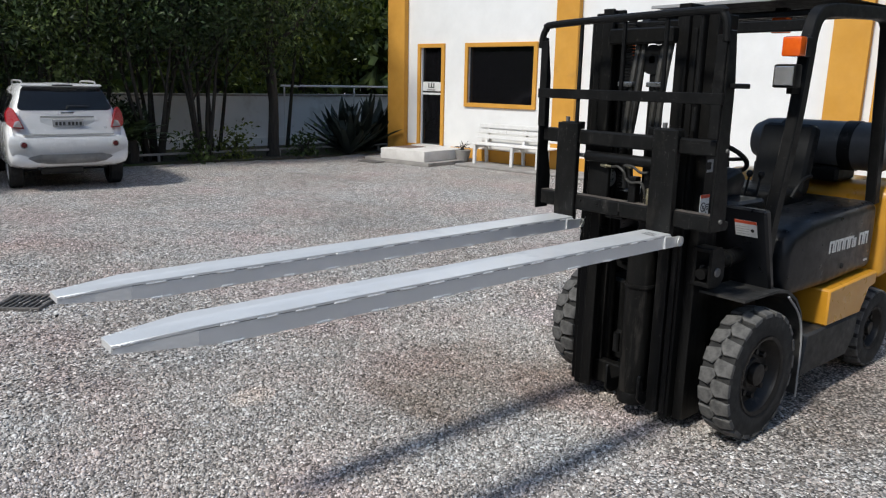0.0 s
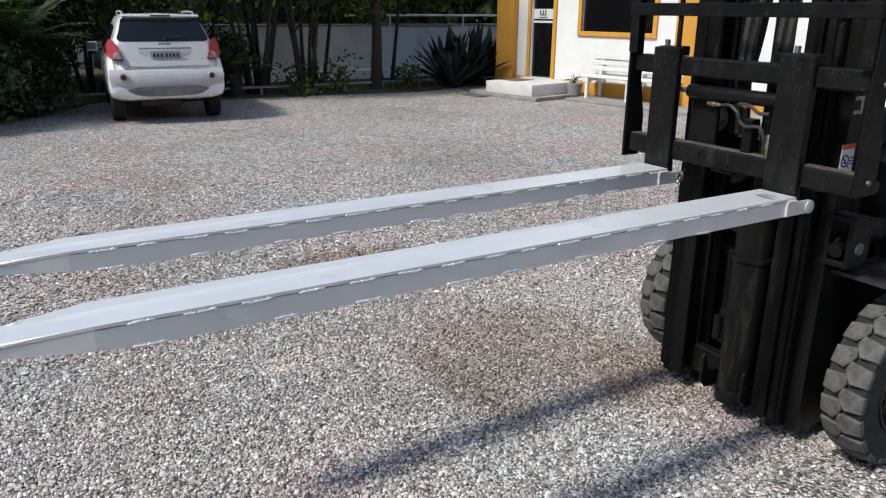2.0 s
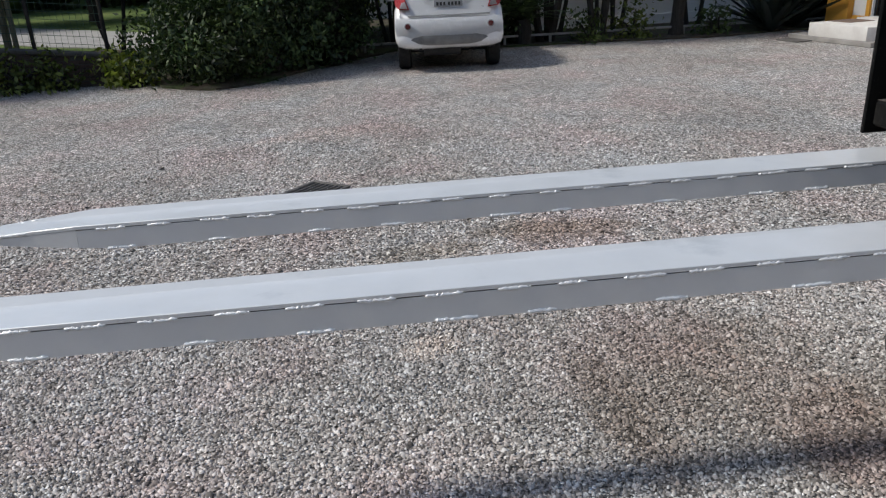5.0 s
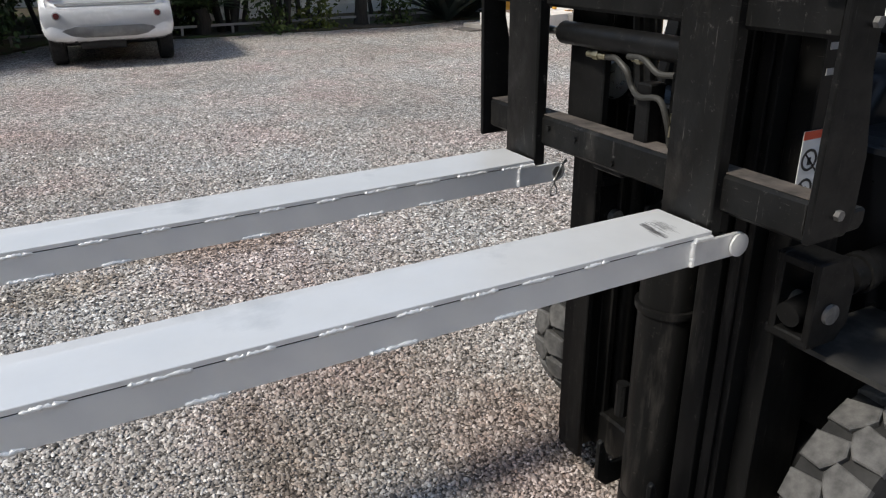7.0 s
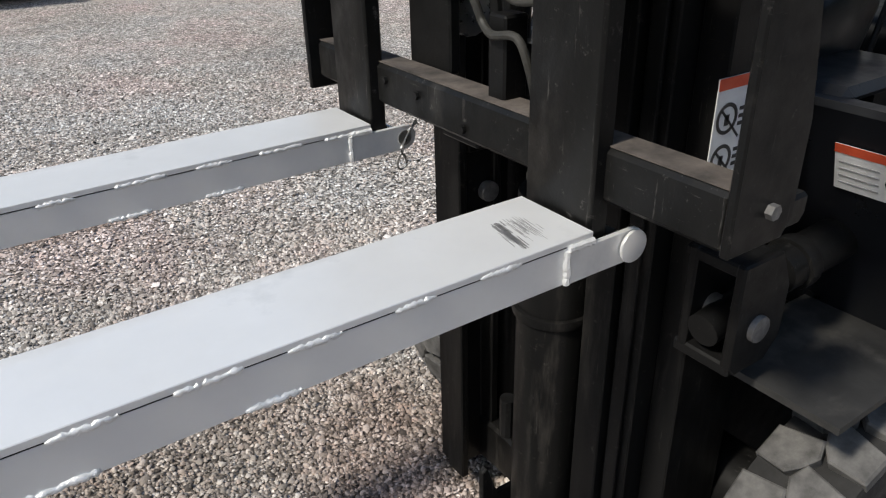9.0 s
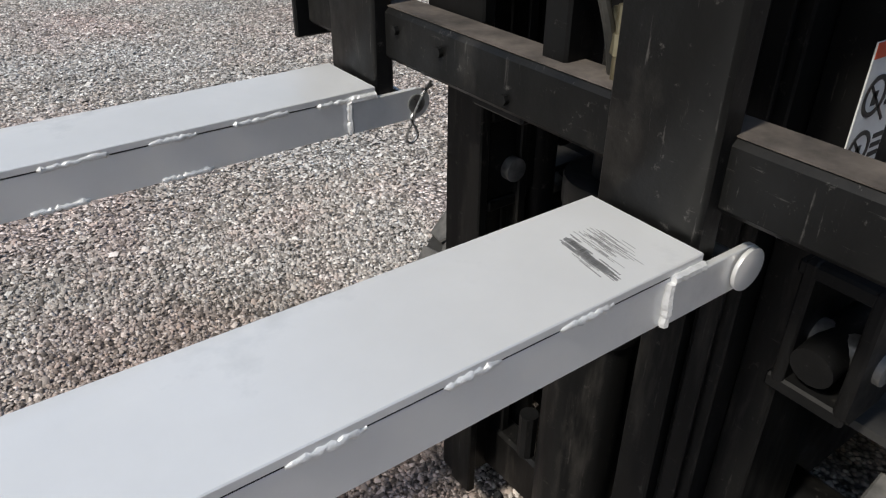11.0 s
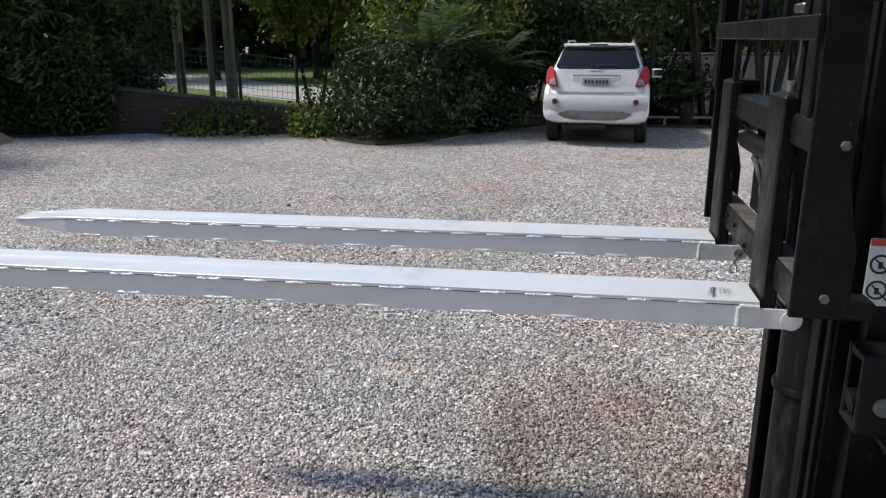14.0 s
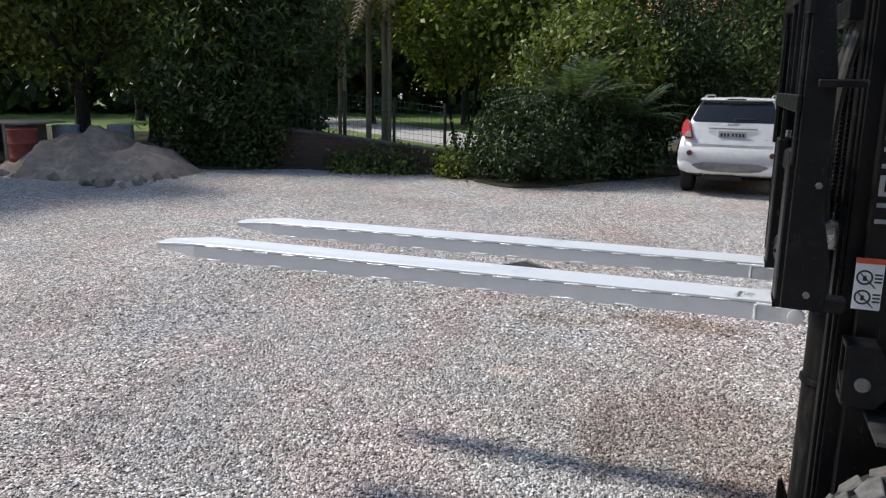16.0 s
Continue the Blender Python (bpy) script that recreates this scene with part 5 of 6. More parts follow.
# ---- parked car ----
def car():
    c = thing("car", (2.83, 12.68, 0), "white sport utility car parked with its tail to the yard", "car", turn=-5)
    # stations along the length: y, half width, sill height, belt height, roof height, roof half width
    ST = [(0.0, 0.80, 0.50, 0.80, 0.84, 0.74), (0.03, 0.88, 0.46, 0.86, 0.92, 0.78), (0.1, 0.925, 0.42, 0.95, 1.02, 0.80), (0.2, 0.93, 0.4, 1.05, 1.2, 0.79), (0.33, 0.935, 0.38, 1.1, 1.5, 0.72), (0.45, 0.935, 0.36, 1.1, 1.68, 0.66), (0.62, 0.935, 0.34, 1.1, 1.75, 0.65), (1.4, 0.935, 0.32, 1.09, 1.78, 0.66), (2.3, 0.935, 0.32, 1.07, 1.74, 0.66), (2.75, 0.93, 0.32, 1.06, 1.6, 0.67), (3.2, 0.93, 0.32, 1.06, 1.3, 0.71), (3.5, 0.92, 0.33, 1.03, 1.08, 0.76), (4.2, 0.9, 0.36, 0.93, 0.97, 0.72), (4.5, 0.82, 0.4, 0.8, 0.84, 0.62), (4.62, 0.6, 0.48, 0.66, 0.7, 0.45)]
    b = bmesh.new()
    rows = []
    for y, hw, z0, zb, zr, rw in ST:
        half = [(0.0, z0), (hw * 0.7, z0), (hw * 0.95, z0 + 0.05), (hw, z0 + 0.18), (hw, (z0 + zb) / 2 + 0.06), (hw * 0.985, zb - 0.06), (hw * 0.955, zb), ((hw * 0.95 + rw) / 2, (zb + zr) / 2), (rw, zr - 0.07), (rw * 0.9, zr - 0.015), (rw * 0.5, zr), (0.0, zr + 0.012)]
        ring = [(x, z) for x, z in half] + [(-x, z) for x, z in half[-2:0:-1]]
        rows.append([b.verts.new((x, y, z)) for x, z in ring])
    n = len(rows[0])
    for p, q in zip(rows, rows[1:]):
        for k in range(n):
            b.faces.new((p[k], p[(k + 1) % n], q[(k + 1) % n], q[k]))
    b.faces.new(rows[0]), b.faces.new(rows[-1][::-1])
    bmesh.ops.recalc_face_normals(b, faces=b.faces)
    bmesh.ops.subdivide_edges(b, edges=b.edges[:], cuts=1, use_grid_fill=True, smooth=0.35)
    c.scale = (0.95, 0.95, 0.955)
    body = part("body", b, CARPAINT, c, "white painted body", 40)

    def rear_patch(name, pts, mat, label, lift, parent=c, thick=0.01, steps=10):
        """A panel laid over the tail: corners (x, y, z) of its left and right edge, from top to bottom, bowed across."""
        q = bmesh.new()
        rows = []
        for (xl, yl, zl), (xr, yr, zr) in pts:
            rows.append([q.verts.new((xl + (xr - xl) * i / steps, yl + (yr - yl) * i / steps - lift * (1 - (2 * i / steps - 1) ** 2), zl + (zr - zl) * i / steps)) for i in range(steps + 1)])
        fs = []
        for a, d in zip(rows, rows[1:]):
            for i in range(steps):
                fs.append(q.faces.new((a[i], a[i + 1], d[i + 1], d[i])))
        bmesh.ops.solidify(q, geom=fs, thickness=thick)
        bmesh.ops.recalc_face_normals(q, faces=q.faces)
        return part(name, q, mat, parent, label)

    def sym(rows):
        return [((-x, y, z), (x, y, z)) for x, y, z in rows]

    gl = rear_patch("rear_window", sym([(0.57, 0.5, 1.735), (0.625, 0.43, 1.69), (0.685, 0.3, 1.5), (0.725, 0.235, 1.41), (0.715, 0.21, 1.37), (0.66, 0.2, 1.345)]), CARGLASS, "dark tinted rear window", 0.035)
    wp = bmesh.new()
    rod(wp, (0.0, 0.15, 1.37), (0.03, 0.155, 1.42), 0.015, 8)
    rod(wp, (0.03, 0.155, 1.42), (0.36, 0.19, 1.415), 0.009, 6)
    part("wiper", wp, TRIMBLACK, c, "black rear wiper")
    rear_patch("spoiler", sym([(0.6, 0.6, 1.78), (0.62, 0.46, 1.775), (0.63, 0.4, 1.745), (0.6, 0.44, 1.725)]), CARPAINT, "white roof spoiler", 0.04, c, 0.015)
    part("brake_light", slab((-0.16, 0.352, 1.742), (0.16, 0.36, 1.768), 0.004), TRIMBLACK, c, "dark high brake light")
    rear_patch("tailgate", sym([(0.7, 0.195, 1.34), (0.715, 0.14, 1.2), (0.72, 0.075, 1.02), (0.69, 0.05, 0.965)]), CARPAINT, "white tailgate panel", 0.03)
    rear_patch("plate_recess", sym([(0.42, 0.118, 1.255), (0.41, 0.095, 1.1), (0.36, 0.085, 1.065)]), CARPAINT, "white number plate recess", 0.03, c, 0.006)
    rear_patch("chrome_strip", sym([(0.41, 0.1, 1.252), (0.41, 0.098, 1.228)]), TRIMGREY, "grey handle strip over the plate", 0.042, c, 0.012)
    pl = part("number_plate", slab((-0.24, 0.046, 1.085), (0.24, 0.058, 1.205), 0.006), PLATEGREY, c, "grey number plate with plain dark bars")
    for k in range(7):
        x = -0.2 + k * 0.058 + (0.02 if k > 2 else 0)
        part("plate_bar", slab((x, 0.042, 1.105), (x + 0.036, 0.0455, 1.16)), INK, pl)
    part("badge", slab((-0.1, 0.088, 1.295), (0.1, 0.1, 1.325), 0.008), CHROME, c, "plain chrome badge")
    part("badge", slab((0.42, 0.078, 1.045), (0.6, 0.084, 1.065), 0.002), CHROME, c, "small plain chrome model badge")
    rear_patch("tailgate_lip", sym([(0.7, 0.045, 0.962), (0.69, 0.02, 0.935)]), TRIMGREY, "grey trim strip under the tailgate", 0.04, c, 0.012)
    rear_patch("bumper", sym([(0.86, 0.13, 0.96), (0.9, 0.05, 0.9), (0.92, 0.015, 0.8), (0.9, 0.015, 0.66), (0.84, 0.06, 0.54)]), CARPAINT, "white rear bumper", 0.085, c, 0.02, 16)
    rear_patch("skid_plate", sym([(0.56, -0.012, 0.635), (0.66, 0.0, 0.57), (0.66, 0.03, 0.5), (0.6, 0.07, 0.47)]), TRIMGREY, "grey lower bumper trim", 0.085)
    for s in (-1, 1):
        lamp = bmesh.new()
        prof = [(0.745, 0.17, 1.28), (0.79, 0.2, 1.37), (0.84, 0.28, 1.4), (0.9, 0.3, 1.3), (0.905, 0.22, 1.14), (0.85, 0.125, 1.07), (0.66, 0.075, 1.05)]
        va = [lamp.verts.new((s * x, y - 0.055, z)) for x, y, z in prof]
        vb = [lamp.verts.new((s * x, y + 0.12, z)) for x, y, z in prof]
        k = len(prof)
        lamp.faces.new(va), lamp.faces.new(vb[::-1])
        for i in range(k):
            lamp.faces.new((va[i], va[(i + 1) % k], vb[(i + 1) % k], vb[i]))
        bmesh.ops.recalc_face_normals(lamp, faces=lamp.faces)
        bmesh.ops.bevel(lamp, geom=lamp.edges[:], offset=0.012, segments=2, affect="EDGES", clamp_overlap=True)
        lo = part("tail_lamp", lamp, REDLENS, c, "red tail lamp with a pale lower lens")
        cl = bmesh.new()
        prof = [(0.725, 0.085, 1.19), (0.79, 0.108, 1.17), (0.825, 0.1, 1.085), (0.69, 0.068, 1.075)]
        va = [cl.verts.new((s * x, y - 0.05, z)) for x, y, z in prof]
        vb = [cl.verts.new((s * x, y + 0.05, z)) for x, y, z in prof]
        cl.faces.new(va), cl.faces.new(vb[::-1])
        for i in range(4):
            cl.faces.new((va[i], va[(i + 1) % 4], vb[(i + 1) % 4], vb[i]))
        bmesh.ops.recalc_face_normals(cl, faces=cl.faces)
        part("clear_lens", cl, CLEARLENS, lo, "pale clear lens")
        part("fog_surround", rod(bmesh.new(), (s * 0.7, -0.06, 0.795), (s * 0.7, 0.0, 0.795), 0.058, 20, bevel=0.004), TRIMGREY, c)
        part("fog_lamp", rod(bmesh.new(), (s * 0.7, -0.068, 0.795), (s * 0.7, -0.05, 0.795), 0.044, 20, bevel=0.006), surface("dark_red_lens", (0.07, 0.012, 0.014), (0.12, 0.02, 0.02), 20, 0.2), c, "round rear fog lamp")
        part("side_marker", slab((s * 0.9 - 0.012, 0.02, 0.75), (s * 0.9 + 0.012, 0.05, 0.79), 0.004), TRIMBLACK, c)
        rail = tube(bmesh.new(), curve_points([(s * 0.57, 0.62, 1.745), (s * 0.575, 0.72, 1.79), (s * 0.58, 0.9, 1.815), (s * 0.58, 2.1, 1.81), (s * 0.58, 2.3, 1.75)], 4), 0.016, 8)
        part("roof_rail", rail, TRIMGREY, c, "grey roof rail")
        m = slab((min(s * 0.96, s * 1.16), 2.72, 1.08), (max(s * 0.96, s * 1.16), 2.84, 1.26), 0.03, None, 3)
        mo = part("door_mirror", m, CARPAINT, c, "white door mirror")
        part("mirror_glass", slab((min(s * 1.0, s * 1.16), 2.712, 1.12), (max(s * 1.0, s * 1.16), 2.718, 1.24), 0.002), CARGLASS, mo)
        part("mirror_foot", slab((min(s * 0.9, s * 1.0), 2.76, 1.1), (max(s * 0.9, s * 1.0), 2.82, 1.14), 0.008), TRIMBLACK, mo)
        for y0, y1, zt in ((0.75, 1.3, 1.6), (1.38, 2.2, 1.64), (2.26, 2.95, 1.55)):
            q = bmesh.new()
            v = [q.verts.new(p) for p in ((s * 0.905, y0, 1.13), (s * 0.905, y1, 1.13), (s * (0.745 if y1 < 2.5 else 0.84), y1 - (0.0 if y1 < 2.5 else 0.25), zt - (0.0 if y1 < 2.5 else 0.15)), (s * 0.725, y0 + 0.04, zt))]
            fc = [q.faces.new(v)]
            bmesh.ops.solidify(q, geom=fc, thickness=0.03)
            bmesh.ops.recalc_face_normals(q, faces=q.faces)
            part("side_window", q, CARGLASS, c, "dark side window")
        for y in (0.86, 3.58):
            cx, R = s * 0.8, 0.355
            w = part("wheel", lathe(bmesh.new(), [(0.0, s * 0.06), (0.05, s * 0.07), (0.2, s * 0.04), (0.235, s * 0.1), (0.245, s * 0.1), (0.245, -s * 0.1)], (cx, y, R), "x", 32), TRIMGREY, c, "grey alloy rim")
            part("tyre", lathe(bmesh.new(), [(0.24, -0.1), (0.27, -0.112), (0.33, -0.11), (R, -0.085), (R, 0.085), (0.33, 0.11), (0.27, 0.112), (0.24, 0.1)], (cx, y, R), "x", 40, True), CARRUBBER, w, "black road tyre")
    part("underbody", slab((-0.6, 0.7, 0.3), (0.6, 4.2, 0.46), 0.03), TRIMBLACK, c, "dark underbody")
    part("rear_axle", rod(bmesh.new(), (-0.7, 0.86, 0.33), (0.7, 0.86, 0.33), 0.06, 12), TRIMBLACK, c)
    part("silencer", rod(bmesh.new(), (-0.45, 0.3, 0.36), (0.2, 0.3, 0.36), 0.09, 16, bevel=0.02), TRIMBLACK, c, "dark exhaust silencer")
    part("exhaust_pipe", rod(bmesh.new(), (-0.5, 0.1, 0.4), (-0.5, 0.3, 0.4), 0.025, 12), TRIMBLACK, c)
    return c


car()


# ---- plants ----
def leaf_cloud(centres, size, seed, aspect=0.5, lean=0.5):
    """Small folded leaves round the given centres: vertices and faces."""
    rng = np.random.default_rng(seed)
    n = len(centres)
    d = rng.normal(0, 1, (n, 3))
    d[:, 2] -= lean
    d /= np.linalg.norm(d, axis=1)[:, None]
    s = np.cross(d, rng.normal(0, 1, (n, 3)))
    s /= np.linalg.norm(s, axis=1)[:, None]
    u = np.cross(s, d)
    L = size * rng.uniform(0.6, 1.3, n)[:, None]
    W = L * aspect * 0.5
    c = np.asarray(centres)
    v = np.stack([c, c + d * L * 0.5 + s * W + u * W * 0.35, c + d * L, c + d * L * 0.5 - s * W + u * W * 0.35], 1)
    base = np.arange(n)[:, None] * 4
    f = np.concatenate([base + np.array([[0, 1, 2]]), base + np.array([[0, 2, 3]])])
    return v.reshape(-1, 3), f


def clumps(rng, count, centre, radii, squash=1.0, shell=0.55):
    """Clump centres spread through an uneven ellipsoid, most of them near its skin."""
    d = rng.normal(0, 1, (count, 3))
    d /= np.linalg.norm(d, axis=1)[:, None]
    r = rng.uniform(shell, 1.0, count)[:, None] ** 0.6
    bumps = 1 + 0.25 * np.sin(d[:, 0:1] * 5 + d[:, 1:2] * 3) * np.cos(d[:, 2:3] * 4 + 1)
    return np.asarray(centre) + d * r * bumps * np.asarray(radii)


def tree(name, at, height, crown_lo, radius, leaf, leaves, material, seed, label, stems=1, bark=None, lean=0.0, clump=0.42, aspect=0.5, group="", turn=0):
    rng = np.random.default_rng(seed)
    rnd = random.Random(seed)
    t = thing(name, at, label, "tree", group, turn=turn)
    ch = (height - crown_lo) / 2
    cz = crown_lo + ch
    cs = clumps(rng, max(12, int(leaves / 60)), (lean * cz, 0, cz), (radius, radius, ch))
    trunk = bmesh.new()
    for k in range(stems):
        a = 2 * math.pi * k / stems + rnd.uniform(-0.4, 0.4)
        sp = 0.0 if stems == 1 else rnd.uniform(0.25, 0.6)
        x0, y0 = (0.12 * math.cos(a), 0.12 * math.sin(a)) if stems > 1 else (0, 0)
        base_r = (0.055 if stems > 1 else 0.035 * height ** 0.8)
        p1 = (x0 + sp * 0.5 * math.cos(a) + rnd.uniform(-.06, .06), y0 + sp * 0.5 * math.sin(a), crown_lo * 0.6)
        p2 = (x0 + sp * 1.2 * math.cos(a) + lean * crown_lo, y0 + sp * 1.2 * math.sin(a), crown_lo + ch * 0.4)
        p3 = (x0 + sp * 1.7 * math.cos(a) + lean * cz, y0 + sp * 1.7 * math.sin(a), cz + ch * 0.4)
        pts = curve_points([(x0, y0, -0.05), p1, p2, p3], 4)
        tube(trunk, pts, base_r, 8, [base_r * (1.25 if i == 0 else 1) * (1 - 0.75 * i / (len(pts) - 1)) for i in range(len(pts))])
        for j in range(5 if stems == 1 else 3):
            c = cs[rnd.randrange(len(cs))]
            s = pts[rnd.randrange(len(pts) // 3, len(pts) - 1)]
            mid = Vector(c) * 0.55 + s * 0.45 + Vector((0, 0, -0.1))
            lim = curve_points([s, mid, Vector(c)], 3)
            tube(trunk, lim, 0.02, 6, [base_r * 0.45 * (1 - 0.8 * i / (len(lim) - 1)) for i in range(len(lim))])
    part("trunk", trunk, bark or BARK, t, "", 60)
    pick = cs[rng.integers(0, len(cs), leaves)]
    pts = pick + rng.normal(0, 1, (leaves, 3)) * np.array([clump, clump, clump * 0.75]) * radius * 0.42
    v, f = leaf_cloud(pts, leaf, seed + 1, aspect)
    ob = new("crown", mesh_np("crown", v, f, material))
    ob.parent = t
    return t


def shrub(name, at, rx, ry, h, leaf, leaves, material, seed, label, category="shrub", turn=0):
    rng = np.random.default_rng(seed)
    t = thing(name, at, label, category, turn=turn)
    cs = clumps(rng, int(leaves / 55), (0, 0, h * 0.48), (rx, ry, h * 0.5), shell=0.5)
    pts = cs[rng.integers(0, len(cs), leaves)] + rng.normal(0, 0.16, (leaves, 3))
    pts[:, 2] = np.maximum(pts[:, 2], 0.03 + rng.random(leaves) * 0.1)
    v, f = leaf_cloud(pts, leaf, seed + 1)
    ob = new("foliage", mesh_np("foliage", v, f, material))
    ob.parent = t
    st = bmesh.new()
    rnd = random.Random(seed)
    for k in range(9):
        e = cs[rnd.randrange(len(cs))]
        tube(st, curve_points([(rnd.uniform(-.15, .15), rnd.uniform(-.15, .15), -0.03), Vector(e) * 0.5 + Vector((0, 0, 0.1)), Vector(e)], 3), 0.02, 6)
    part("stem", st, BARK, t, "", 60)
    return t


def frond_arrays(count, length, seed, rise, droop, leaflet, pairs, base, spread=1.0):
    """Feather fronds round a crown: rachis strips and leaflets."""
    rnd = random.Random(seed)
    V, F = [], []
    for k in range(count):
        a = 2 * math.pi * (k * 0.381966) + rnd.uniform(-0.2, 0.2)
        el = rise * (0.35 + 0.65 * ((k * 7) % count) / count) + rnd.uniform(-0.1, 0.1)
        L = length * rnd.uniform(0.75, 1.1)
        out = Vector((math.cos(a), math.sin(a), 0))
        side = Vector((-math.sin(a), math.cos(a), 0))
        prev = None
        for i in range(pairs + 1):
            t = i / pairs
            p = Vector(base) + out * (L * t * math.cos(el)) * spread + Vector((0, 0, L * (t * math.sin(el) - droop * t * t)))
            tang = (out * math.cos(el) + Vector((0, 0, math.sin(el) - 2 * droop * t))).normalized()
            if prev is not None:
                w = 0.012 * (1 - 0.7 * t)
                i0 = len(V)
                V += [prev - side * w, prev + side * w, p + side * w, p - side * w]
                F += [(i0, i0 + 1, i0 + 2), (i0, i0 + 2, i0 + 3)]
            prev = p
            if t > 0.08:
                ll = leaflet * math.sin(math.pi * min(1, 0.12 + 0.88 * t)) ** 0.6 * rnd.uniform(0.85, 1.1)
                for s in (-1, 1):
                    d = (side * s * 0.85 + tang * 0.5 + Vector((0, 0, -0.15 + rnd.uniform(-0.12, 0.12)))).normalized()
                    q = tang * 0.016
                    i0 = len(V)
                    V += [p - q, p + q, p + d * ll * 0.6 + q * 0.7, p + d * ll]
                    F += [(i0, i0 + 1, i0 + 2), (i0, i0 + 2, i0 + 3)]
    return [tuple(v) for v in V], F


def cycad(name, at, count, length, trunk_h, seed, label, material, rise=1.1, droop=0.35, leaflet=0.2, pairs=34, category="palm", bark=None, trunk_r=0.16):
    t = thing(name, at, label, category)
    b = bmesh.new()
    tube(b, curve_points([(0, 0, -0.05), (0.03, 0, trunk_h * 0.5), (0, 0.02, trunk_h)], 4), trunk_r, 12)
    part("trunk", b, bark or BARK, t, "", 60)
    v, f = frond_arrays(count, length, seed, rise, droop, leaflet, pairs, (0, 0, trunk_h))
    ob = new("fronds", mesh_np("fronds", v, f, material))
    ob.parent = t
    return t


def agave(at, size, seed):
    rnd = random.Random(seed)
    t = thing("agave", at, "large dark agave rosette with pointed leaves", "agave", "agaves by the office corner")
    for k in range(26):
        a = 2.39996 * k
        el = 1.35 - 0.95 * (k / 26) ** 0.8 + rnd.uniform(-0.08, 0.08)
        L = size * rnd.uniform(0.8, 1.05)
        out, side = Vector((math.cos(a), math.sin(a), 0)), Vector((-math.sin(a), math.cos(a), 0))
        b = bmesh.new()
        rows = []
        for i in range(7):
            s = i / 6
            p = out * (L * s * math.cos(el) + 0.05) + Vector((0, 0, L * s * math.sin(el) - 0.18 * L * s * s * (1 - math.sin(el)) + 0.03))
            w = 0.085 * size * (0.75 + 0.6 * s) * (1 - s) ** 0.55 + 0.002
            upv = Vector((-out.x * math.sin(el), -out.y * math.sin(el), math.cos(el)))
            rows.append([b.verts.new(p - side * w + upv * w * 0.35), b.verts.new(p - upv * 0.012 * (1 - s)), b.verts.new(p + side * w + upv * w * 0.35), b.verts.new(p + upv * 0.02 * (1 - s))])
        for r0, r1 in zip(rows, rows[1:]):
            for i in range(4):
                b.faces.new((r0[i], r0[(i + 1) % 4], r1[(i + 1) % 4], r1[i]))
        part("leaf", b, LEAF_AGAVE, t, "", 60)


for at, s, sd in (((9.97, 15.66, 0), 1.3, 1), ((10.73, 16.13, 0), 1.6, 2), ((11.49, 16.51, 0.0), 1.6, 3), ((10.45, 16.8, 0), 1.5, 4)):
    agave(at, s, sd)

# multi-stemmed trees behind the car, over the white wall
ROW = "multi-stemmed dark leafy tree in the bed by the white wall"
for i, (x, y, h, lo, r, st) in enumerate(((4.11, 16.34, 5.6, 1.95, 1.5, 4), (5.28, 16.2, 5.8, 1.95, 1.6, 6), (6.36, 16.06, 6.0, 2.05, 1.7, 6), (8.04, 15.97, 6.2, 2.2, 1.6, 1), (2.99, 17, 5.8, 1.6, 1.7, 5), (2.15, 17.37, 5.6, 1.2, 1.4, 4), (0.56, 17.56, 3.2, 1.0, 1.5, 4), (5.8, 17.46, 6.6, 2.4, 1.8, 3), (9.07, 17.46, 6.4, 2.5, 1.6, 2), (7.29, 17.65, 6.6, 2.4, 1.7, 3))):
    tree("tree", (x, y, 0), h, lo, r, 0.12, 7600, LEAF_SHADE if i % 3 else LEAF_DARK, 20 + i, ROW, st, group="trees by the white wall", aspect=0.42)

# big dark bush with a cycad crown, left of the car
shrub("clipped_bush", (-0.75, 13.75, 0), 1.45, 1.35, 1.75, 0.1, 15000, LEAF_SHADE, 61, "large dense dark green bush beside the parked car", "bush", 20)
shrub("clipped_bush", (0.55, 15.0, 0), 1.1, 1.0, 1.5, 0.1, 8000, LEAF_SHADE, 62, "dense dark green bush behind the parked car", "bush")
cycad("cycad", (-0.15, 13.9, 0), 46, 1.95, 1.5, 63, "dark feathery cycad palm rising from the bush", LEAF_CYCAD)
cycad("cycad", (0.9, 14.7, 0), 30, 1.5, 1.2, 64, "smaller dark cycad palm beside the bush", LEAF_CYCAD)
tree("tree", (-0.2, 16.2, 0), 3.7, 1.2, 1.6, 0.15, 6000, LEAF_MID, 65, "leafy green tree behind the cycads", 3)
shrub("tall_bush", (-7.12, 13.2, 0), 0.8, 0.6, 1.9, 0.11, 6000, LEAF_DARK, 66, "tall dark evergreen bush before the brick wall", "bush", 20)
shrub("tall_bush", (-8.28, 13.11, 0), 0.9, 0.6, 2.1, 0.11, 7000, LEAF_DARK, 67, "tall dark evergreen bush beside the earth heap", "bush", 20)
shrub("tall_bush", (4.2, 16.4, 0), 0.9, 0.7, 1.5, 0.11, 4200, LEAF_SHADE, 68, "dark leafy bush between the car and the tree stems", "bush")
cycad("cycad", (4.75, 16.0, 0), 24, 1.15, 0.5, 69, "low dark cycad palm at the edge of the bed", LEAF_CYCAD)
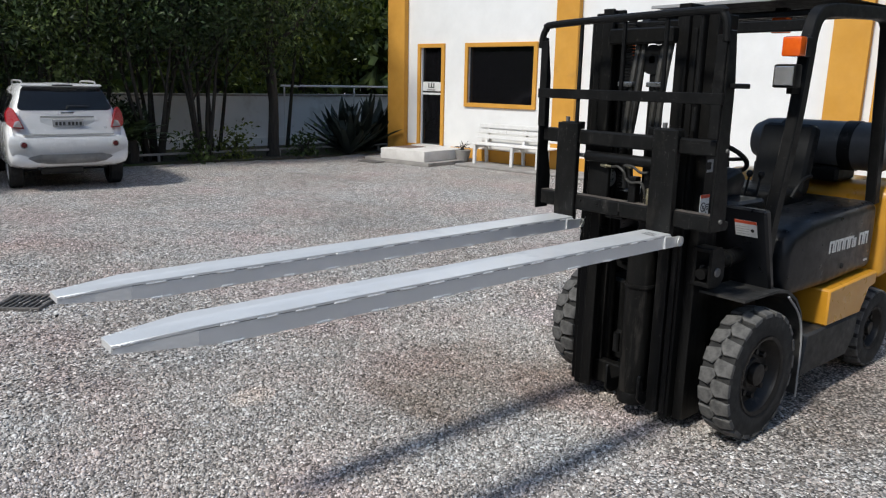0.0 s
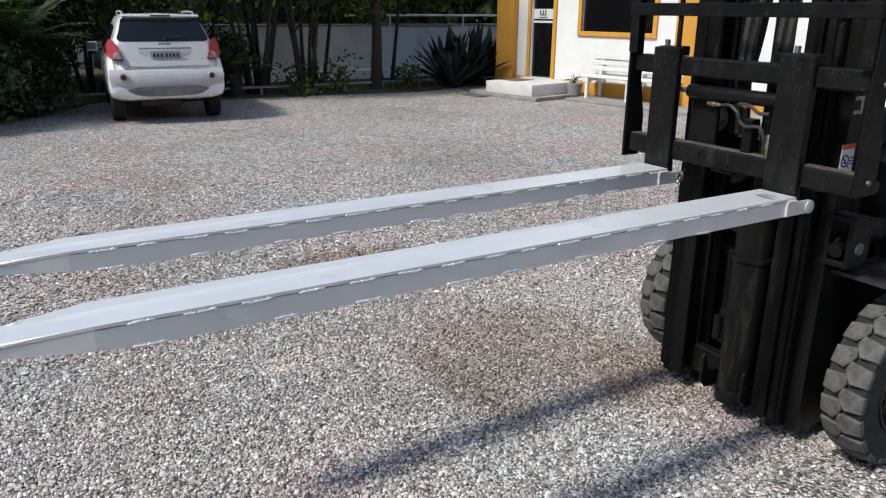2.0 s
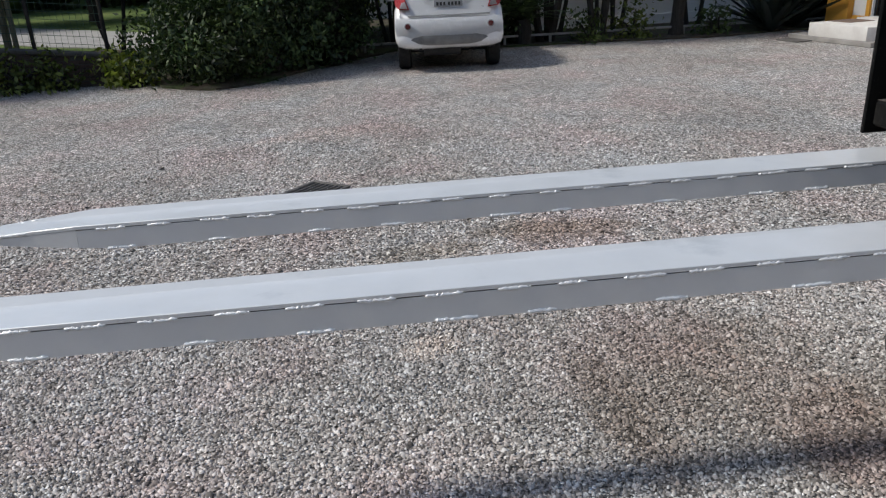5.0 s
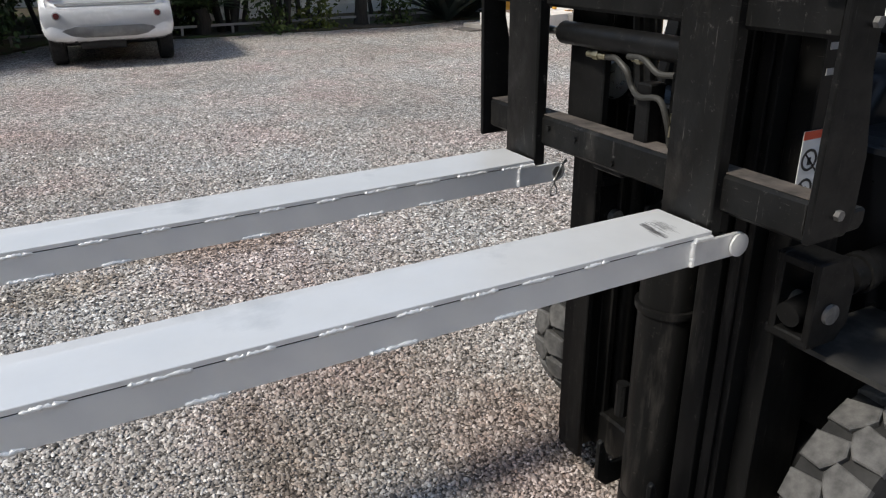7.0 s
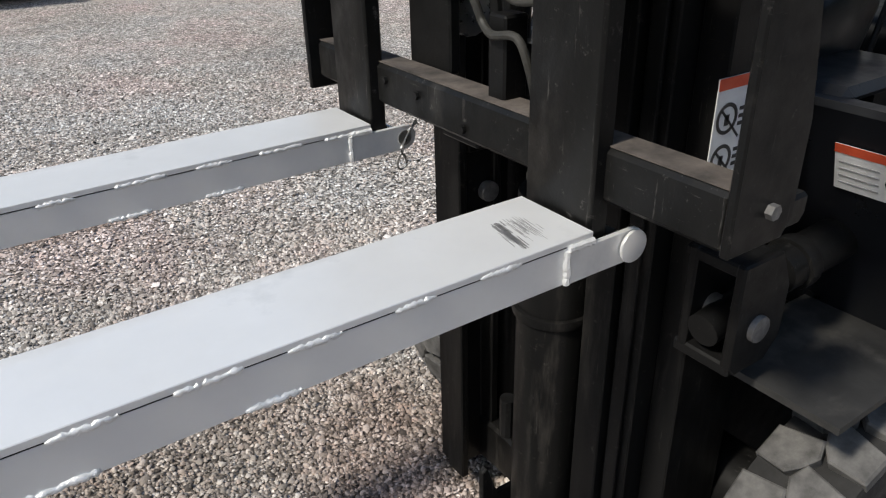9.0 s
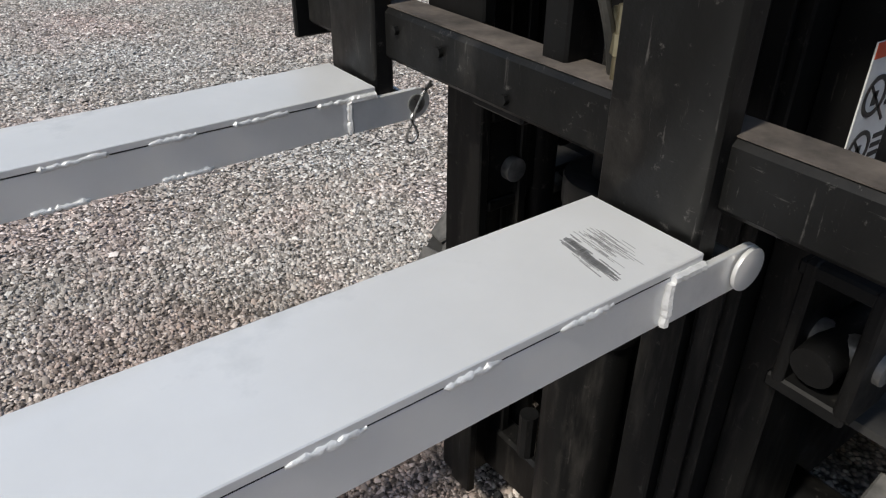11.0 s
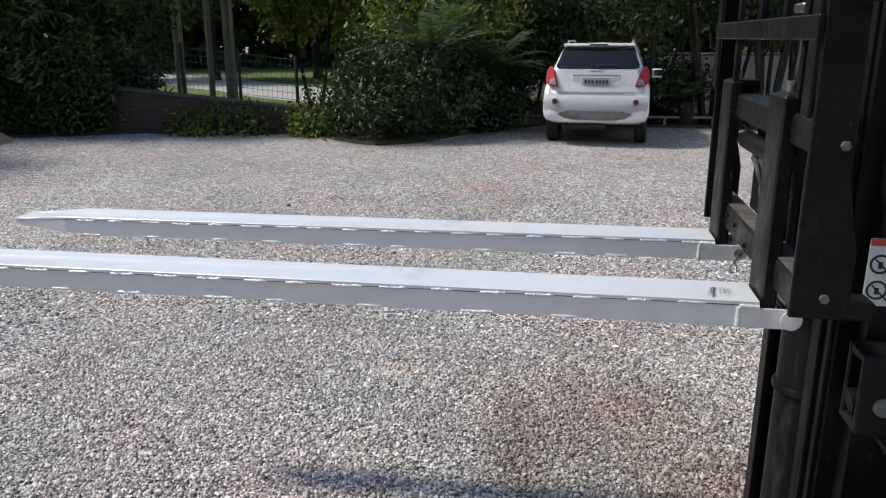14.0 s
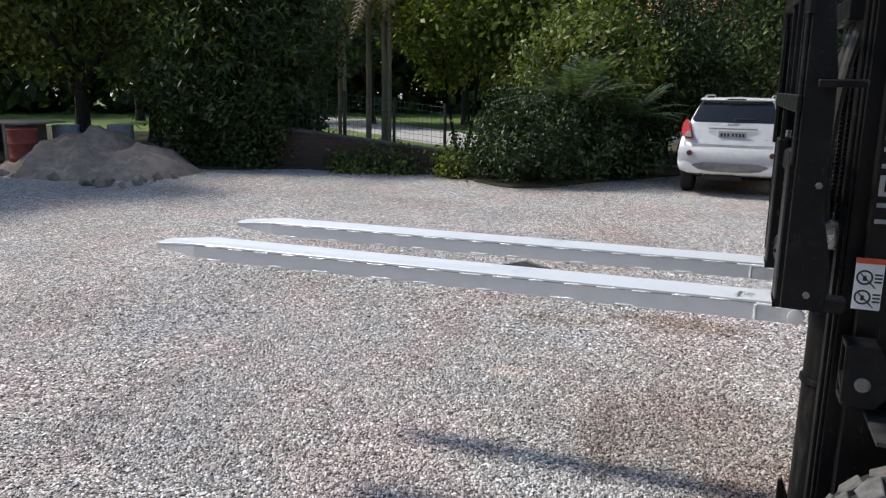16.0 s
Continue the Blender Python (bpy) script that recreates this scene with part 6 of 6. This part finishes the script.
# young plants along the brick wall and the white wall
for i, (x, y, h, m) in enumerate(((-2.55, 13.55, 0.45, LEAF_BRIGHT), (-3.6, 13.45, 0.42, LEAF_MID), (-4.2, 13.35, 0.55, LEAF_MID), (-4.9, 13.25, 0.42, LEAF_MID), (6.1, 15.8, 0.5, LEAF_DARK), (7.1, 15.9, 0.65, LEAF_MID), (8.8, 15.75, 0.5, LEAF_DARK), (-2.35, 13.3, 0.42, LEAF_BRIGHT))):
    shrub("young_shrub", (x, y, 0), 0.4, 0.3, h, 0.11, 420, m, 70 + i, "small leafy shrub at the foot of the wall" if i else "yellow-green potted shrub by the bush", "shrub")

# dark conifer mass and trees at the left corner
DARKT = "tall dense dark evergreen tree at the yard corner"
for i, (x, y, h, lo, r) in enumerate(((-7.92, 13.55, 6.0, 0.2, 1.4), (-9.26, 13.82, 6.6, 0.3, 1.5), (-7.03, 14.44, 5.0, 0.3, 1.1), (-10.95, 14.71, 6.5, 1.9, 1.8))):
    tree("evergreen_tree", (x, y, 0), h, lo, r, 0.2, 9000, LEAF_DARK if i in (0, 2) else LEAF_MID, 80 + i, DARKT, 2, group="evergreens at the corner", aspect=0.3)
for i, (x, y, h, lo, r, m) in enumerate(((-13.6, 8.4, 8.5, 3.6, 2.0, LEAF_DARK), (-15.5, 13.4, 9.0, 3.6, 2.4, LEAF_DARK), (-15.2, 6.2, 9.0, 4.2, 2.2, LEAF_DARK), (-12.81, 13.89, 8, 2.0, 2.6, LEAF_MID), (-15.51, 12.99, 8, 2.2, 2.8, LEAF_MID), (-17.76, 15.24, 9, 2.4, 3.0, LEAF_DARK), (-14.16, 17.94, 9.5, 2.6, 3.0, LEAF_DARK), (-19.11, 19.74, 9, 2.4, 3.2, LEAF_MID), (-21.36, 12.54, 9, 1.8, 3.2, LEAF_DARK))):
    tree("tree", (x, y, 0), h, lo, r, 0.22, 6500, m, 90 + i, "leafy tree with a bare dark trunk beyond the earth heap", 1, group="trees beyond the earth heap")
# slender palms behind the brick wall
for i, (x, y, h) in enumerate(((-8.06, 17.24, 7.5), (-7.34, 17.51, 8.0), (-7.15, 17.42, 7.0), (-6.61, 17.78, 8.2), (-6.06, 17.6, 7.6), (-5.84, 17.51, 7.2), (-6.79, 18.24, 8.0), (-6.2, 18.05, 6.6))):
    cycad("slender_palm", (x, y, 0), 13, 1.9, h * 0.62, 100 + i, "slender pale-stemmed clump palm with dry hanging fronds", LEAF_DRY if i % 3 else LEAF_MID, 0.7, 0.95, 0.35, 20, "palm", PALEBARK, 0.055)
# bright leafy trees behind the bush
for i, (x, y, h, lo, r) in enumerate(((-4.18, 18.76, 6.8, 1.9, 1.7), (-2.3, 19.14, 7.2, 1.7, 2.0), (-1.08, 19.89, 6.4, 1.6, 1.7), (1.37, 20.64, 3.5, 1.0, 1.7))):
    tree("tree", (x, y, 0), h, lo, r, 0.2, 8500, LEAF_BRIGHT, 120 + i, "sunlit bright green broadleaf tree", 2, group="bright trees behind the bush", aspect=0.55)
# trees past the road and behind the wall
for i, (x, y, h, lo, r, m) in enumerate(((-13, 31, 10, 3.0, 3.4, LEAF_DARK), (-9, 33, 11, 3.2, 3.6, LEAF_MID), (-5, 31, 10, 2.8, 3.2, LEAF_DARK), (-2.5, 33, 10, 2.5, 3.2, LEAF_DARK), (4.5, 27, 10, 2.2, 3.2, LEAF_MID), (7, 26, 10, 2.0, 3.2, LEAF_DARK), (11, 26, 9, 1.5, 3.2, LEAF_MID), (15, 27, 9, 1.2, 3.2, LEAF_MID), (-18, 30, 10, 3.0, 3.4, LEAF_MID), (-24, 28, 10, 2.8, 3.4, LEAF_DARK))):
    tree("tree", (x, y, 0), h, lo, r, 0.34, 5200, m, 140 + i, "tall leafy tree in the wood behind the yard", 1, group="background wood")


def far_woods():
    rng = np.random.default_rng(7)
    pts = []
    for k in range(2300):
        a = rng.uniform(radians(20), radians(380))
        # past 200 degrees: closer unseen wood, added to cut sky light and darken reflections
        R = rng.uniform(44, 62) if a < radians(200) else rng.uniform(28, 36)
        h = rng.uniform(0.5, 13 if a < radians(200) else 9.5)
        pts.append(np.array((R * math.cos(a), R * math.sin(a) + 2, h)) + rng.normal(0, 1.4, (70, 3)))
    v, f = leaf_cloud(np.concatenate(pts), 1.35, 8)
    tagged(new("far_woods", mesh_np("far_woods", v, f, LEAF_DARK)), "distant green woods, with an added unseen stretch behind the camera", "woods", kind="stuff")


far_woods()


def far_house():
    h = thing("far_house", (0.9, 25.5, 0), "distant house with a terracotta roof among the trees", "house")
    part("wall", slab((-2.2, 0, 0), (2.2, 4, 3.3)), WALLWHITE, h, smooth=0)
    part("roof", prism(bmesh.new(), [(-0.6, 3.3), (4.6, 3.3), (2.0, 5.3)], "x", -2.5, 2.5, 0.02), ROOFTILE, h, "terracotta tiled roof", 0)
    for x in (-1.4, 0, 1.4):
        part("window", slab((x - 0.5, -0.02, 1.2), (x + 0.5, -0.003, 2.4)), OFFICEGLASS, h, smooth=0)


far_house()


# ---- bricks of the low wall ----
def bricks():
    rnd = random.Random(2)
    me = finish("brick", slab((-0.112, -0.018, -0.03), (0.112, 0.004, 0.03), 0.006), BRICKWALL, 30)
    count = 0
    for row in range(13):
        z = 0.045 + row * 0.072
        for i in range(21):
            x = -0.13 - i * 0.236 - (0.118 if row % 2 else 0)
            if x < -4.75 or z > 0.41 - x * 0.11 or count >= 300:
                continue
            ob = new("brick", me)
            ob.parent = BRICK_ROOT
            ob.location = (x + rnd.uniform(-0.004, 0.004), rnd.uniform(-0.004, 0.003), z)
            ob.rotation_euler = (0, 0, rnd.uniform(-0.02, 0.02))
            count += 1


bricks()
